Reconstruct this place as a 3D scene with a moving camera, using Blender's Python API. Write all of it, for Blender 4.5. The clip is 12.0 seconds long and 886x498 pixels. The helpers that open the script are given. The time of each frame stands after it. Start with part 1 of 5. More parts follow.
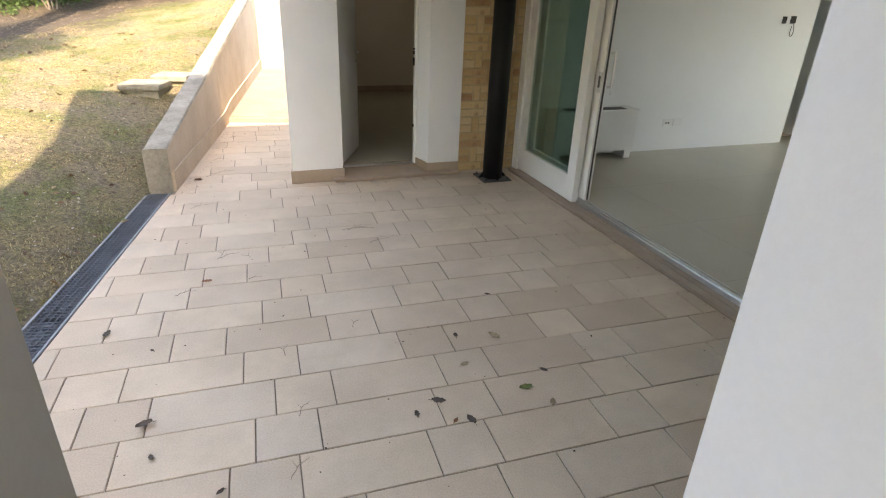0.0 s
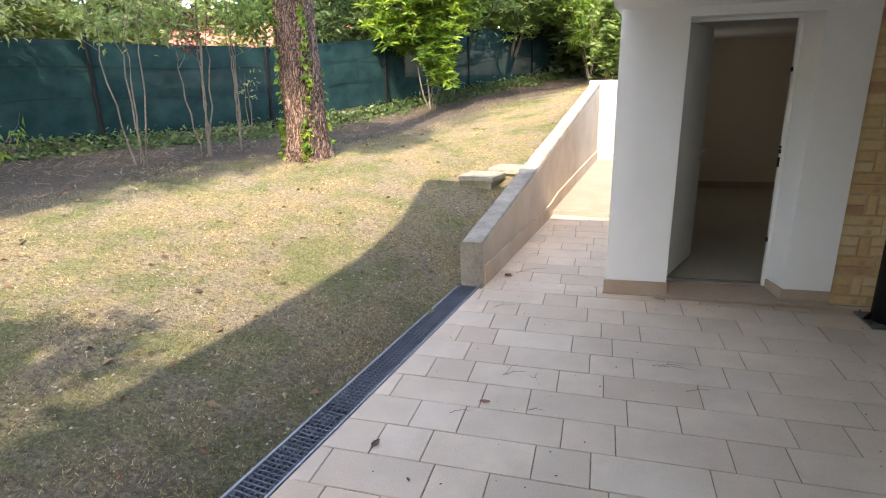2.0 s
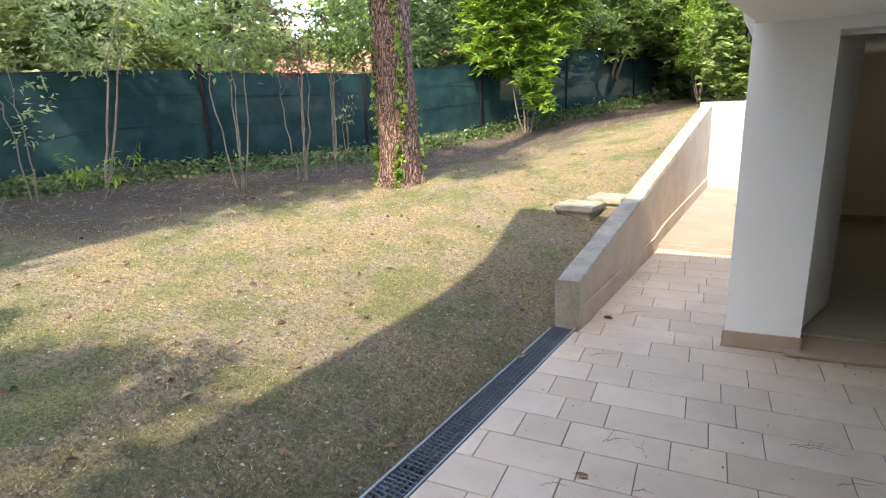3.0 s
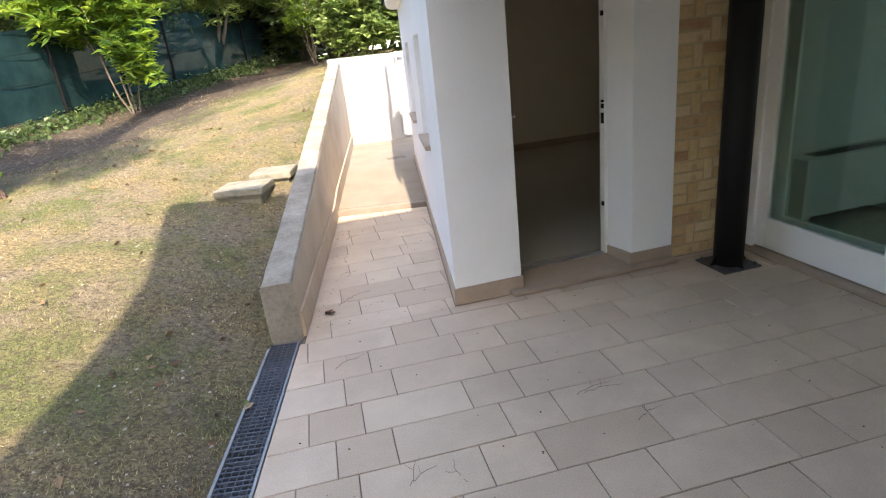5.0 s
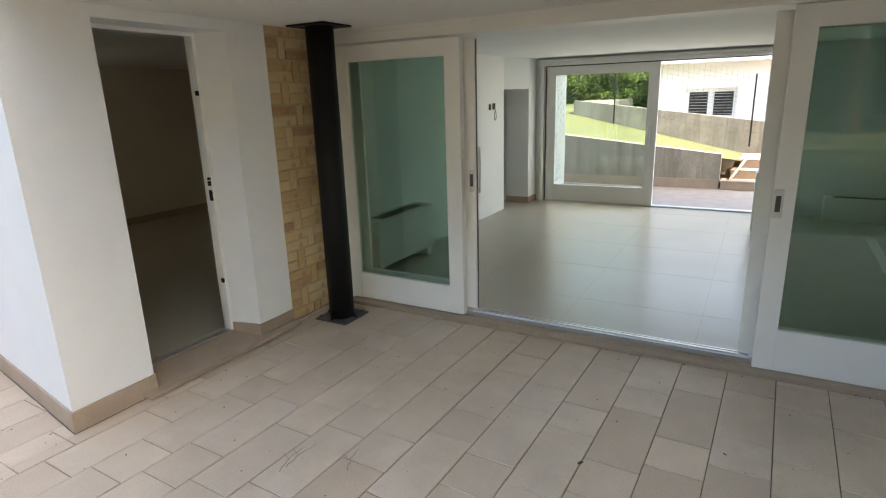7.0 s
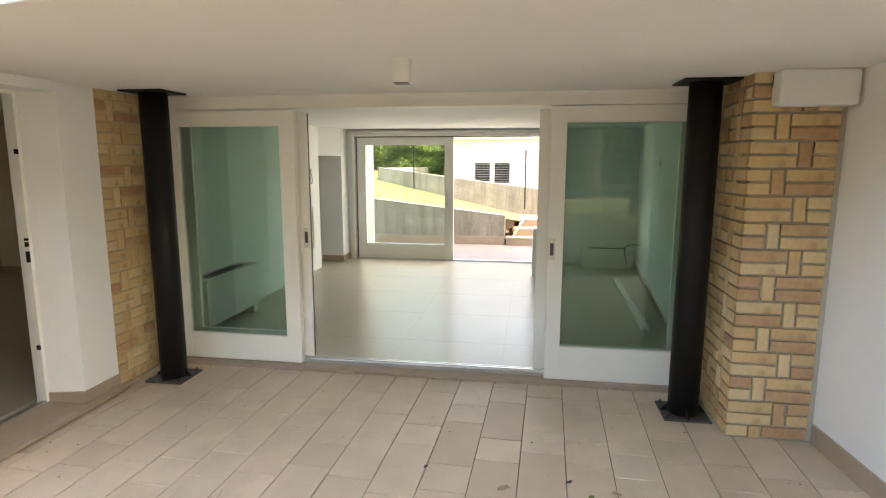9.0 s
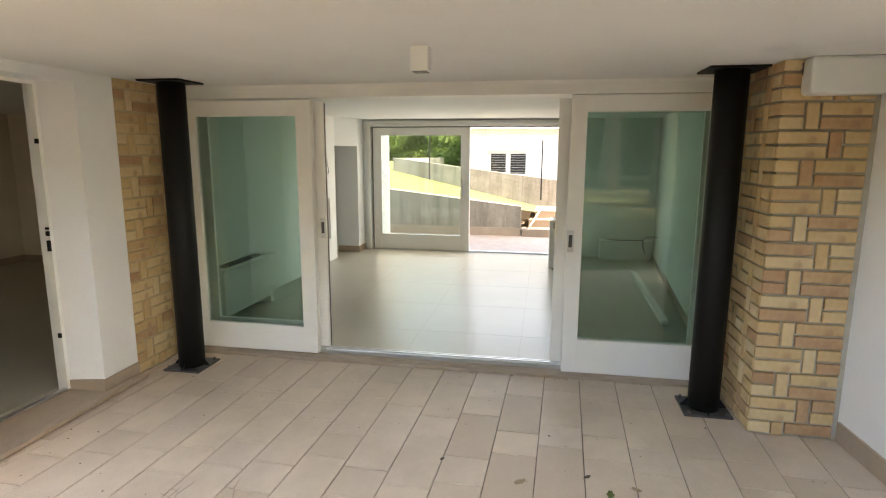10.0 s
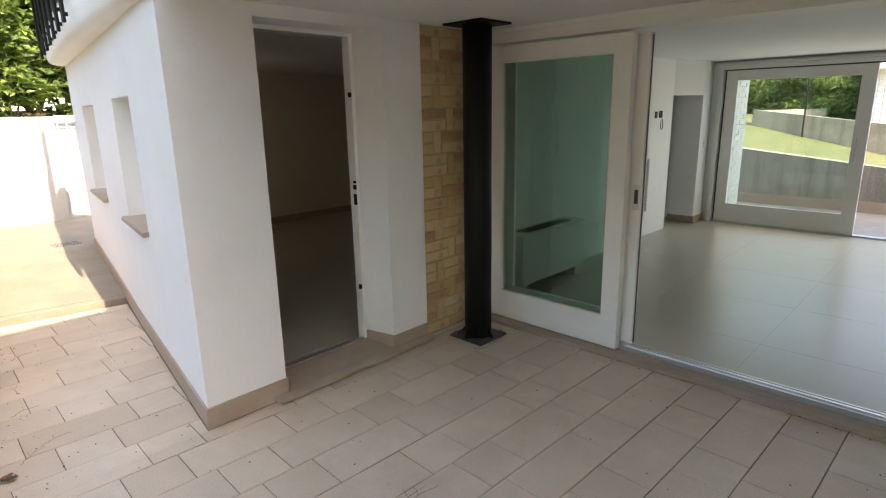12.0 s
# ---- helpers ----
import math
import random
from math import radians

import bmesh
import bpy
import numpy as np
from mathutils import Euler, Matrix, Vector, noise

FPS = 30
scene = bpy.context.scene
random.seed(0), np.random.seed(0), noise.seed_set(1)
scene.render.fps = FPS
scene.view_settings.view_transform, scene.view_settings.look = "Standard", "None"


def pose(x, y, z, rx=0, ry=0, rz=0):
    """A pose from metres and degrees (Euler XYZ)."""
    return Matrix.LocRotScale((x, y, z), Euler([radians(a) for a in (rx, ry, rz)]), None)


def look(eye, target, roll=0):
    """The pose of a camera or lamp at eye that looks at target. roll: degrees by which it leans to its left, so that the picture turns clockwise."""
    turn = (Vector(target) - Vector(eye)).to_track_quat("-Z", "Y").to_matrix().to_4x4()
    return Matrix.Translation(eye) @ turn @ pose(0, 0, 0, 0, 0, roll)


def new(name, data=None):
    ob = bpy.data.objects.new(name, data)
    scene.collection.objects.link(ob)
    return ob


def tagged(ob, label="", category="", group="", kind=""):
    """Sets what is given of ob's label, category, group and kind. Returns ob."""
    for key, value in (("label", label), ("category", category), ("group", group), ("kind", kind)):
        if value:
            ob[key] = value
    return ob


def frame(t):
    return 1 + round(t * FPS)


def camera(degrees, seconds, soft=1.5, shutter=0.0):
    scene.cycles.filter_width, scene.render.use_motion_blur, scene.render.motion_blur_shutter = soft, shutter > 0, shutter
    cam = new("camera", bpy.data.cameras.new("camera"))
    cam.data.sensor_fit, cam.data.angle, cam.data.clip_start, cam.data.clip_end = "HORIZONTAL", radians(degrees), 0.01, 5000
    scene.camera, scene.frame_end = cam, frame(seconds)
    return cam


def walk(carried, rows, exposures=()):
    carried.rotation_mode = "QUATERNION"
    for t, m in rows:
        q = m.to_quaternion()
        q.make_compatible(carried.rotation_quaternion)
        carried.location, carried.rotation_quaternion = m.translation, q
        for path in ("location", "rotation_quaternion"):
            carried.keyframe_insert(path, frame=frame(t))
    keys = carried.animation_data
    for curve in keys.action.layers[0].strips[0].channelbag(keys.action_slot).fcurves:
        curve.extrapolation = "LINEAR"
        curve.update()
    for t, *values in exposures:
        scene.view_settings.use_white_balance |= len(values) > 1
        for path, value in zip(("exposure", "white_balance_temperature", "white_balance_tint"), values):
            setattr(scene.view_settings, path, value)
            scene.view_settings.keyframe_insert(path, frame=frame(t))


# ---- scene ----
cam = camera(76.7, 12.0, 1.15)
PATH = [
    (0, (-0.001, 0.022, 1.657), (0.626, 1.725, 0.817), 2.3),
    (0.5, (0.074, 0.159, 1.656), (0.537, 1.929, 0.85), 1.0),
    (1, (0.127, 0.308, 1.661), (0.34, 2.152, 0.916), 0.1),
    (1.5, (0.17, 0.503, 1.677), (0.045, 2.384, 1.011), -0.5),
    (2, (0.135, 0.653, 1.689), (-0.325, 2.511, 1.109), -1.5),
    (2.5, (0.073, 0.782, 1.702), (-0.647, 2.58, 1.202), -1.8),
    (2.7, (0.066, 0.85, 1.712), (-0.729, 2.62, 1.226), -1.9),
    (4.3, (-0.294, 1.481, 1.631), (-0.428, 3.369, 0.985), -5.7),
    (4.5, (-0.333, 1.567, 1.594), (-0.318, 3.455, 0.935), -6.4),
    (5, (-0.421, 1.838, 1.596), (0.001, 3.673, 0.921), -6.3),
    (5.5, (-0.464, 2.011, 1.564), (0.406, 3.684, 0.898), -5.3),
    (6, (-0.621, 2.163, 1.59), (0.65, 3.569, 0.949), -3.6),
    (6.5, (-0.773, 2.199, 1.615), (0.763, 3.335, 1.023), -2.4),
    (7, (-0.924, 2.134, 1.626), (0.76, 3.078, 1.103), -1.7),
    (7.5, (-1.088, 2.069, 1.645), (0.693, 2.858, 1.191), -1.3),
    (9.3, (-1.504, 2.19, 1.65), (0.454, 2.446, 1.337), 0.2),
    (9.5, (-1.498, 2.195, 1.652), (0.461, 2.443, 1.335), 0.2),
    (10, (-1.456, 2.196, 1.645), (0.483, 2.545, 1.299), 0.2),
    (10.5, (-1.33, 2.208, 1.609), (0.529, 2.831, 1.214), 0.3),
    (11, (-1.102, 2.193, 1.611), (0.62, 3.112, 1.176), 0.4),
    (11.5, (-0.899, 2.234, 1.568), (0.657, 3.402, 1.103), -0.1),
    (12, (-0.65, 2.372, 1.598), (0.747, 3.719, 1.113), -1.1),
]
EXPOSURES = ((0.0, 3.36, 8300, 15), (0.5, 3.22, 8200, 16), (1.5, 3.08, 7600, 16), (2.5, 2.92, 7200, 13), (4.5, 2.83, 7200, 15), (5.5, 2.92, 7500, 15), (6.5, 3.08, 7900, 14), (7.0, 3.3, 8100, 13), (7.5, 3.58, 8200, 13), (9.5, 3.86, 9600, 17), (10.5, 3.72, 8900, 16), (11.0, 3.47, 8500, 14), (12.0, 3.03, 8100, 14))
walk(cam, [(t, look(eye, target, roll)) for t, eye, target, roll in PATH], EXPOSURES)

# world and sun
world = bpy.data.worlds.new("world")
scene.world = world
world.use_nodes = True
wn = world.node_tree.nodes
sky = wn.new("ShaderNodeTexSky")
sky.sky_type, sky.sun_disc = "NISHITA", False
sky.dust_density = 1.2
SUN_EL, SUN_AZ = radians(50), radians(6.5)   # travel of the light: towards +y, leaning to +x by SUN_AZ
sky.sun_elevation = SUN_EL
sky.sun_rotation = radians(180) + SUN_AZ
wn["Background"].inputs[1].default_value = 0.15
world.node_tree.links.new(sky.outputs[0], wn["Background"].inputs[0])
sun = new("sun", bpy.data.lights.new("sun", "SUN"))
sun.data.energy, sun.data.angle, sun.data.color = 1.55, radians(0.5), (1.0, 0.93, 0.82)
sun_dir = Vector((math.sin(SUN_AZ) * math.cos(SUN_EL), math.cos(SUN_AZ) * math.cos(SUN_EL), -math.sin(SUN_EL)))
sun.matrix_world = Matrix.Translation((0, 0, 12)) @ sun_dir.to_track_quat("-Z", "Y").to_matrix().to_4x4()


# daylight standing in the far window's opening
sky_lamp = new("window_light", bpy.data.lights.new("window_light", "AREA"))
sky_lamp.data.shape, sky_lamp.data.size, sky_lamp.data.size_y, sky_lamp.data.energy, sky_lamp.data.color = "RECTANGLE", 2.9, 1.85, 1.35, (0.93, 1.0, 0.95)
sky_lamp.matrix_world = look((7.19, 3.4, 1.05), (5.0, 3.4, 0.95))


# added fill lamp inside the back room, at the second, closed window niche
back_fill = new("back_window_light", bpy.data.lights.new("back_window_light", "AREA"))
back_fill.data.shape, back_fill.data.size, back_fill.data.size_y, back_fill.data.energy, back_fill.data.color = "RECTANGLE", 0.8, 0.8, 0.28, (1.0, 0.95, 0.84)
back_fill.matrix_world = look((1.27, 8.3, 1.29), (3.0, 8.0, 1.2))


# ---- materials ----
class Mat:
    """A node material in the making."""

    def __init__(self, name, rough=0.6, metal=0.0):
        self.m = bpy.data.materials.new(name)
        self.m.use_nodes = True
        self.t = self.m.node_tree
        self.n, self.l = self.t.nodes, self.t.links
        self.b = self.n["Principled BSDF"]
        self.b.inputs["Roughness"].default_value = rough
        self.b.inputs["Metallic"].default_value = metal
        self.co = self.n.new("ShaderNodeTexCoord").outputs["Object"]
        self.h = None

    def noise(self, scale, detail=4.0, rough=0.6, stretch=None):
        t = self.n.new("ShaderNodeTexNoise")
        t.inputs["Scale"].default_value, t.inputs["Detail"].default_value, t.inputs["Roughness"].default_value = scale, detail, rough
        co = self.co
        if stretch:
            mp = self.n.new("ShaderNodeMapping")
            mp.inputs["Scale"].default_value = stretch
            self.l.new(co, mp.inputs["Vector"])
            co = mp.outputs[0]
        self.l.new(co, t.inputs["Vector"])
        return t.outputs["Fac"]

    def random(self):
        return self.n.new("ShaderNodeObjectInfo").outputs["Random"]

    def island(self):
        return self.n.new("ShaderNodeNewGeometry").outputs["Random Per Island"]

    def ramp(self, fac, *stops):
        r = self.n.new("ShaderNodeValToRGB")
        self.l.new(fac, r.inputs[0])
        el = r.color_ramp.elements
        while len(el) < len(stops):
            el.new(0.5)
        for e, (p, c) in zip(el, stops):
            e.position = p
            e.color = (*c, 1) if len(c) == 3 else c
        return r.outputs["Color"]

    def mix(self, fac, a, b, mode="MIX"):
        x = self.n.new("ShaderNodeMix")
        x.data_type, x.blend_type = "RGBA", mode
        for sock, v in ((x.inputs[0], fac), (x.inputs[6], a), (x.inputs[7], b)):
            if isinstance(v, (int, float)):
                sock.default_value = v
            elif isinstance(v, tuple):
                sock.default_value = (*v, 1)
            else:
                self.l.new(v, sock)
        return x.outputs[2]

    def base(self, c):
        if isinstance(c, tuple):
            self.b.inputs["Base Color"].default_value = (*c, 1)
        else:
            self.l.new(c, self.b.inputs["Base Color"])
        return self

    def bump(self, fac, strength=0.3, dist=0.01):
        k = self.n.new("ShaderNodeBump")
        k.inputs["Strength"].default_value, k.inputs["Distance"].default_value = strength, dist
        self.l.new(fac, k.inputs["Height"])
        if self.h:
            self.l.new(self.h, k.inputs["Normal"])
        self.h = k.outputs[0]
        self.l.new(self.h, self.b.inputs["Normal"])
        return self

    def rough(self, fac, lo, hi):
        r = self.n.new("ShaderNodeMapRange")
        r.inputs["To Min"].default_value, r.inputs["To Max"].default_value = lo, hi
        self.l.new(fac, r.inputs["Value"])
        self.l.new(r.outputs[0], self.b.inputs["Roughness"])
        return self


def mottled(name, dark, light, scale=6.0, fine=60.0, rough=0.7, bump=0.15, dist=0.004, metal=0.0):
    """A surface with broad stains and fine grain between two colours."""
    a = Mat(name, rough, metal)
    broad = a.ramp(a.noise(scale, 5), (0.3, dark), (0.7, light))
    grain = a.noise(fine, 3)
    a.base(a.mix(0.25, broad, a.ramp(grain, (0.35, dark), (0.65, light)), "MIX"))
    a.bump(grain, bump, dist)
    return a.m


M_PLASTER = mottled("white_plaster", (0.8, 0.797, 0.785), (0.87, 0.87, 0.865), 1.3, 90, 0.75, 0.12, 0.003)
M_ROOMWALL = mottled("room_wall_paint", (0.78, 0.795, 0.79), (0.84, 0.855, 0.85), 1.1, 120, 0.7, 0.06, 0.002)
M_CEILING = mottled("ceiling_plaster", (0.79, 0.78, 0.755), (0.85, 0.84, 0.815), 1.5, 80, 0.8, 0.08, 0.003)
M_FRAME = mottled("white_lacquer", (0.82, 0.81, 0.775), (0.87, 0.86, 0.825), 3, 150, 0.5, 0.03, 0.001)
M_BLACK = mottled("black_paint", (0.008, 0.008, 0.009), (0.013, 0.013, 0.014), 5, 200, 0.5, 0.05, 0.001)
M_BLACK.node_tree.nodes["Principled BSDF"].inputs["Specular IOR Level"].default_value = 0.22
M_STEEL = mottled("base_plate_paint", (0.05, 0.045, 0.045), (0.09, 0.085, 0.085), 12, 120, 0.5, 0.1, 0.001)
M_ALU = mottled("brushed_aluminium", (0.6, 0.6, 0.6), (0.72, 0.72, 0.72), 8, 200, 0.35, 0.05, 0.001, 1.0)
M_PLINTH = mottled("plinth_tile", (0.36, 0.27, 0.2), (0.45, 0.35, 0.265), 4, 70, 0.5, 0.1, 0.002)
M_MORTAR = mottled("floor_joint", (0.12, 0.095, 0.072), (0.26, 0.205, 0.155), 9, 120, 0.9, 0.3, 0.002)
M_BRICKJOINT = mottled("brick_joint", (0.4, 0.36, 0.3), (0.52, 0.48, 0.41), 14, 160, 0.95, 0.5, 0.004)
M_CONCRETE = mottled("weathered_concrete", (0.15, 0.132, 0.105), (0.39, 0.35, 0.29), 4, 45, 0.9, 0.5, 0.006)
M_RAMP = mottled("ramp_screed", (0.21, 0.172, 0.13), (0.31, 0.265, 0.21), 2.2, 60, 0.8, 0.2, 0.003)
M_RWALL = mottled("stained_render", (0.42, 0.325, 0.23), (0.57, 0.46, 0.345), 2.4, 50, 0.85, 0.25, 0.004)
M_WHITEWALL = mottled("sunlit_render", (0.36, 0.345, 0.32), (0.5, 0.49, 0.465), 1.6, 60, 0.85, 0.2, 0.004)
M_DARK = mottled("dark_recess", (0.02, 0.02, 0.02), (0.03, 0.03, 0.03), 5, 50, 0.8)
M_PLASTIC = mottled("white_plastic", (0.76, 0.76, 0.75), (0.8, 0.8, 0.79), 4, 100, 0.4, 0.02, 0.001)
M_FINEJOINT = mottled("fine_floor_joint", (0.29, 0.265, 0.22), (0.35, 0.32, 0.265), 6, 90, 0.7)
M_SMEAR = mottled("smeared_brick_joint", (0.46, 0.35, 0.2), (0.6, 0.48, 0.3), 12, 120, 0.95, 0.4, 0.003)


def tile_material():
    a = Mat("terrace_tile", 0.55)
    tone = a.ramp(a.random(), (0.0, (0.48, 0.345, 0.235)), (0.25, (0.58, 0.445, 0.325)), (0.5, (0.68, 0.545, 0.415)), (0.75, (0.62, 0.465, 0.33)), (1.0, (0.73, 0.565, 0.4)))
    blot = a.noise(3.0, 5)
    c = a.mix(0.35, tone, a.ramp(blot, (0.3, (0.47, 0.35, 0.245)), (0.7, (0.73, 0.59, 0.445))))
    # dust and foot marks that run on from tile to tile
    geo = a.n.new("ShaderNodeNewGeometry")
    dust = a.n.new("ShaderNodeTexNoise")
    dust.inputs["Scale"].default_value, dust.inputs["Detail"].default_value = 1.4, 7
    dust.inputs["Roughness"].default_value = 0.68
    a.l.new(geo.outputs["Position"], dust.inputs["Vector"])
    c = a.mix(a.ramp(dust.outputs["Fac"], (0.42, (0, 0, 0)), (0.62, (0.6, 0.6, 0.6))), c, (0.44, 0.335, 0.24))
    speck = a.noise(140, 2)
    c = a.mix(0.18, c, a.ramp(speck, (0.35, (0.3, 0.24, 0.19)), (0.62, (0.66, 0.57, 0.48))))
    a.base(c).rough(blot, 0.42, 0.66).bump(speck, 0.12, 0.002).bump(a.noise(18, 4), 0.15, 0.004)
    return a.m


def floor_material():
    a = Mat("interior_floor_tile", 0.3)
    a.b.inputs["Specular IOR Level"].default_value = 0.3
    c = a.mix(0.3, a.ramp(a.noise(1.2, 4), (0.3, (0.4, 0.37, 0.3)), (0.7, (0.46, 0.43, 0.355))), a.ramp(a.noise(90, 3), (0.4, (0.42, 0.385, 0.315)), (0.6, (0.52, 0.485, 0.41))))
    a.base(c).bump(a.noise(14, 2), 0.02, 0.001)
    return a.m


def brick_material():
    a = Mat("yellow_brick", 0.85)
    tone = a.ramp(a.random(), (0.0, (0.4, 0.19, 0.1)), (0.16, (0.5, 0.28, 0.15)), (0.34, (0.62, 0.4, 0.19)), (0.65, (0.7, 0.5, 0.26)), (1.0, (0.75, 0.58, 0.35)))
    g = a.noise(35, 5)
    c = a.mix(0.35, tone, a.ramp(g, (0.3, (0.42, 0.26, 0.13)), (0.7, (0.66, 0.52, 0.32))))
    c = a.mix(a.ramp(a.noise(9, 3), (0.62, (0, 0, 0)), (0.72, (0.6, 0.6, 0.6))), c, (0.38, 0.22, 0.13))
    a.base(c).bump(g, 0.5, 0.004)
    return a.m


def glass_material(name, tint, rough=0.0):
    a = Mat(name, rough)
    a.b.inputs["Transmission Weight"].default_value = 1.0
    a.b.inputs["IOR"].default_value = 1.5
    a.base(tint)
    return a.m


def grass_ground():
    a = Mat("lawn_earth", 0.95)
    dry = a.ramp(a.noise(55, 6, 0.75), (0.36, (0.09, 0.07, 0.034)), (0.5, (0.26, 0.2, 0.09)), (0.63, (0.47, 0.38, 0.19)))
    green = a.ramp(a.noise(60, 5, 0.7), (0.38, (0.05, 0.07, 0.018)), (0.62, (0.2, 0.22, 0.06)))
    earth = a.ramp(a.noise(38, 6, 0.75), (0.34, (0.024, 0.017, 0.012)), (0.52, (0.072, 0.053, 0.038)), (0.68, (0.17, 0.132, 0.1)))
    c = a.mix(a.ramp(a.noise(1.3, 6, 0.65), (0.44, (0, 0, 0)), (0.58, (0.95, 0.95, 0.95))), dry, green)
    bare = a.ramp(a.noise(2.2, 7, 0.72), (0.48, (0, 0, 0)), (0.58, (0.85, 0.85, 0.85)))
    c = a.mix(bare, c, a.ramp(a.noise(30, 5, 0.7), (0.35, (0.13, 0.1, 0.065)), (0.65, (0.36, 0.29, 0.195))))
    gaps = a.ramp(a.noise(24, 5, 0.7, (1, 1.5, 1)), (0.39, (0.9, 0.9, 0.9)), (0.49, (0, 0, 0)))
    c = a.mix(gaps, c, (0.085, 0.066, 0.04))
    straw = a.ramp(a.noise(33, 5, 0.75, (1.6, 1, 1)), (0.56, (0, 0, 0)), (0.68, (0.6, 0.6, 0.6)))
    c = a.mix(straw, c, (0.47, 0.4, 0.23))
    # bare earth and leaf litter near the drain and near the fence
    d = a.n.new("ShaderNodeVectorMath")
    d.operation = "DOT_PRODUCT"
    a.l.new(a.co, d.inputs[0])
    d.inputs[1].default_value = (-0.88, 0.475, 0)      # grows towards the fence, which lies at 9.95
    near = a.n.new("ShaderNodeMath")
    near.operation = "ADD"
    a.l.new(d.outputs["Value"], near.inputs[0])
    w = a.n.new("ShaderNodeMapRange")
    w.inputs["To Min"].default_value, w.inputs["To Max"].default_value = -1.6, 1.6
    a.l.new(a.noise(0.8, 5), w.inputs["Value"])
    a.l.new(w.outputs[0], near.inputs[1])
    sc = a.n.new("ShaderNodeMath")
    sc.operation = "MULTIPLY"
    sc.inputs[1].default_value = 0.1
    a.l.new(near.outputs[0], sc.inputs[0])
    band = a.ramp(sc.outputs[0], (0.2, (0.75, 0.75, 0.75)), (0.38, (0.3, 0.3, 0.3)), (0.62, (0.06, 0.06, 0.06)), (0.74, (0.95, 0.95, 0.95)))
    c = a.mix(band, c, earth)
    a.base(c).bump(a.noise(70, 5), 0.9, 0.03).bump(a.noise(9, 4), 0.5, 0.05)
    return a.m


M_TILE, M_FLOOR, M_BRICK = tile_material(), floor_material(), brick_material()
M_GLASS = glass_material("tinted_glass", (0.54, 0.68, 0.62))
M_CLEAR = glass_material("clear_glass", (0.78, 0.92, 0.87))
M_LAWN = grass_ground()


# ---- building helpers ----
def ob_mesh(name, bm, mat, smooth=False):
    me = bpy.data.meshes.new(name)
    bm.normal_update()
    bm.to_mesh(me)
    bm.free()
    for m in mat if isinstance(mat, (list, tuple)) else [mat]:
        me.materials.append(m)
    if smooth:
        for p in me.polygons:
            p.use_smooth = True
    return new(name, me)


def part(name, bm, mat, parent=None, label="", smooth=False):
    o = ob_mesh(name, bm, mat, smooth)
    if parent:
        o.parent = parent
    if label:
        o["label"] = label
    return o


def thing(name, label, category, group="", at=(0, 0, 0)):
    o = new(name)
    o.location = at
    o.empty_display_size = 0.1
    return tagged(o, label, category, group)


def box(bm, x0, x1, y0, y1, z0, z1, bevel=0.0, seg=2):
    r = bmesh.ops.create_cube(bm, size=1.0)
    for v in r["verts"]:
        v.co = Vector((x0 if v.co.x < 0 else x1, y0 if v.co.y < 0 else y1, z0 if v.co.z < 0 else z1))
    if bevel:
        es = list({e for v in r["verts"] for e in v.link_edges})
        bmesh.ops.bevel(bm, geom=es, offset=bevel, segments=seg, affect="EDGES", profile=0.6)
    return bm


def boxes(*specs, bevel=0.0):
    bm = bmesh.new()
    for s in specs:
        box(bm, *s, bevel=bevel)
    return bm


def prism(bm, pts, z0, z1, bevel=0.0):
    """A plan polygon drawn up; z0 and z1 may be functions of (x, y)."""
    f0 = z0 if callable(z0) else (lambda x, y: z0)
    f1 = z1 if callable(z1) else (lambda x, y: z1)
    area = sum(a[0] * b[1] - b[0] * a[1] for a, b in zip(pts, pts[1:] + pts[:1]))
    if area < 0:
        pts = pts[::-1]
    lo = [bm.verts.new((x, y, f0(x, y))) for x, y in pts]
    hi = [bm.verts.new((x, y, f1(x, y))) for x, y in pts]
    n = len(pts)
    fs = [bm.faces.new(lo[::-1]), bm.faces.new(hi)]
    fs += [bm.faces.new((lo[i], lo[(i + 1) % n], hi[(i + 1) % n], hi[i])) for i in range(n)]
    if bevel:
        bmesh.ops.bevel(bm, geom=list({e for f in fs for e in f.edges}), offset=bevel, segments=2, affect="EDGES")
    return bm


def cyl(bm, p0, p1, r0, r1=None, seg=16, cap=True):
    r1 = r0 if r1 is None else r1
    p0, p1 = Vector(p0), Vector(p1)
    d = p1 - p0
    m = Matrix.Translation((p0 + p1) / 2) @ d.to_track_quat("Z", "Y").to_matrix().to_4x4()
    bmesh.ops.create_cone(bm, cap_ends=cap, segments=seg, radius1=r0, radius2=r1, depth=d.length, matrix=m)
    return bm


def setting(o, label="", category=""):
    return tagged(o, label, category, kind="structure")


# plan lines of the slanting side
K = 0.163


def line_w(y, x0, y0=5.08):
    return x0 + K * (y - y0)


def wall_x(y):      # outer face of the house's long side wall
    return line_w(y, 0.38)


def ramp_x(y):      # inner face of the retaining wall
    return line_w(y, -0.622)


def drain_x(y):     # paved edge along the drain
    return -0.645 + 0.172 * (y - 5.026)


CEIL = 2.125
SLAB = 2.45

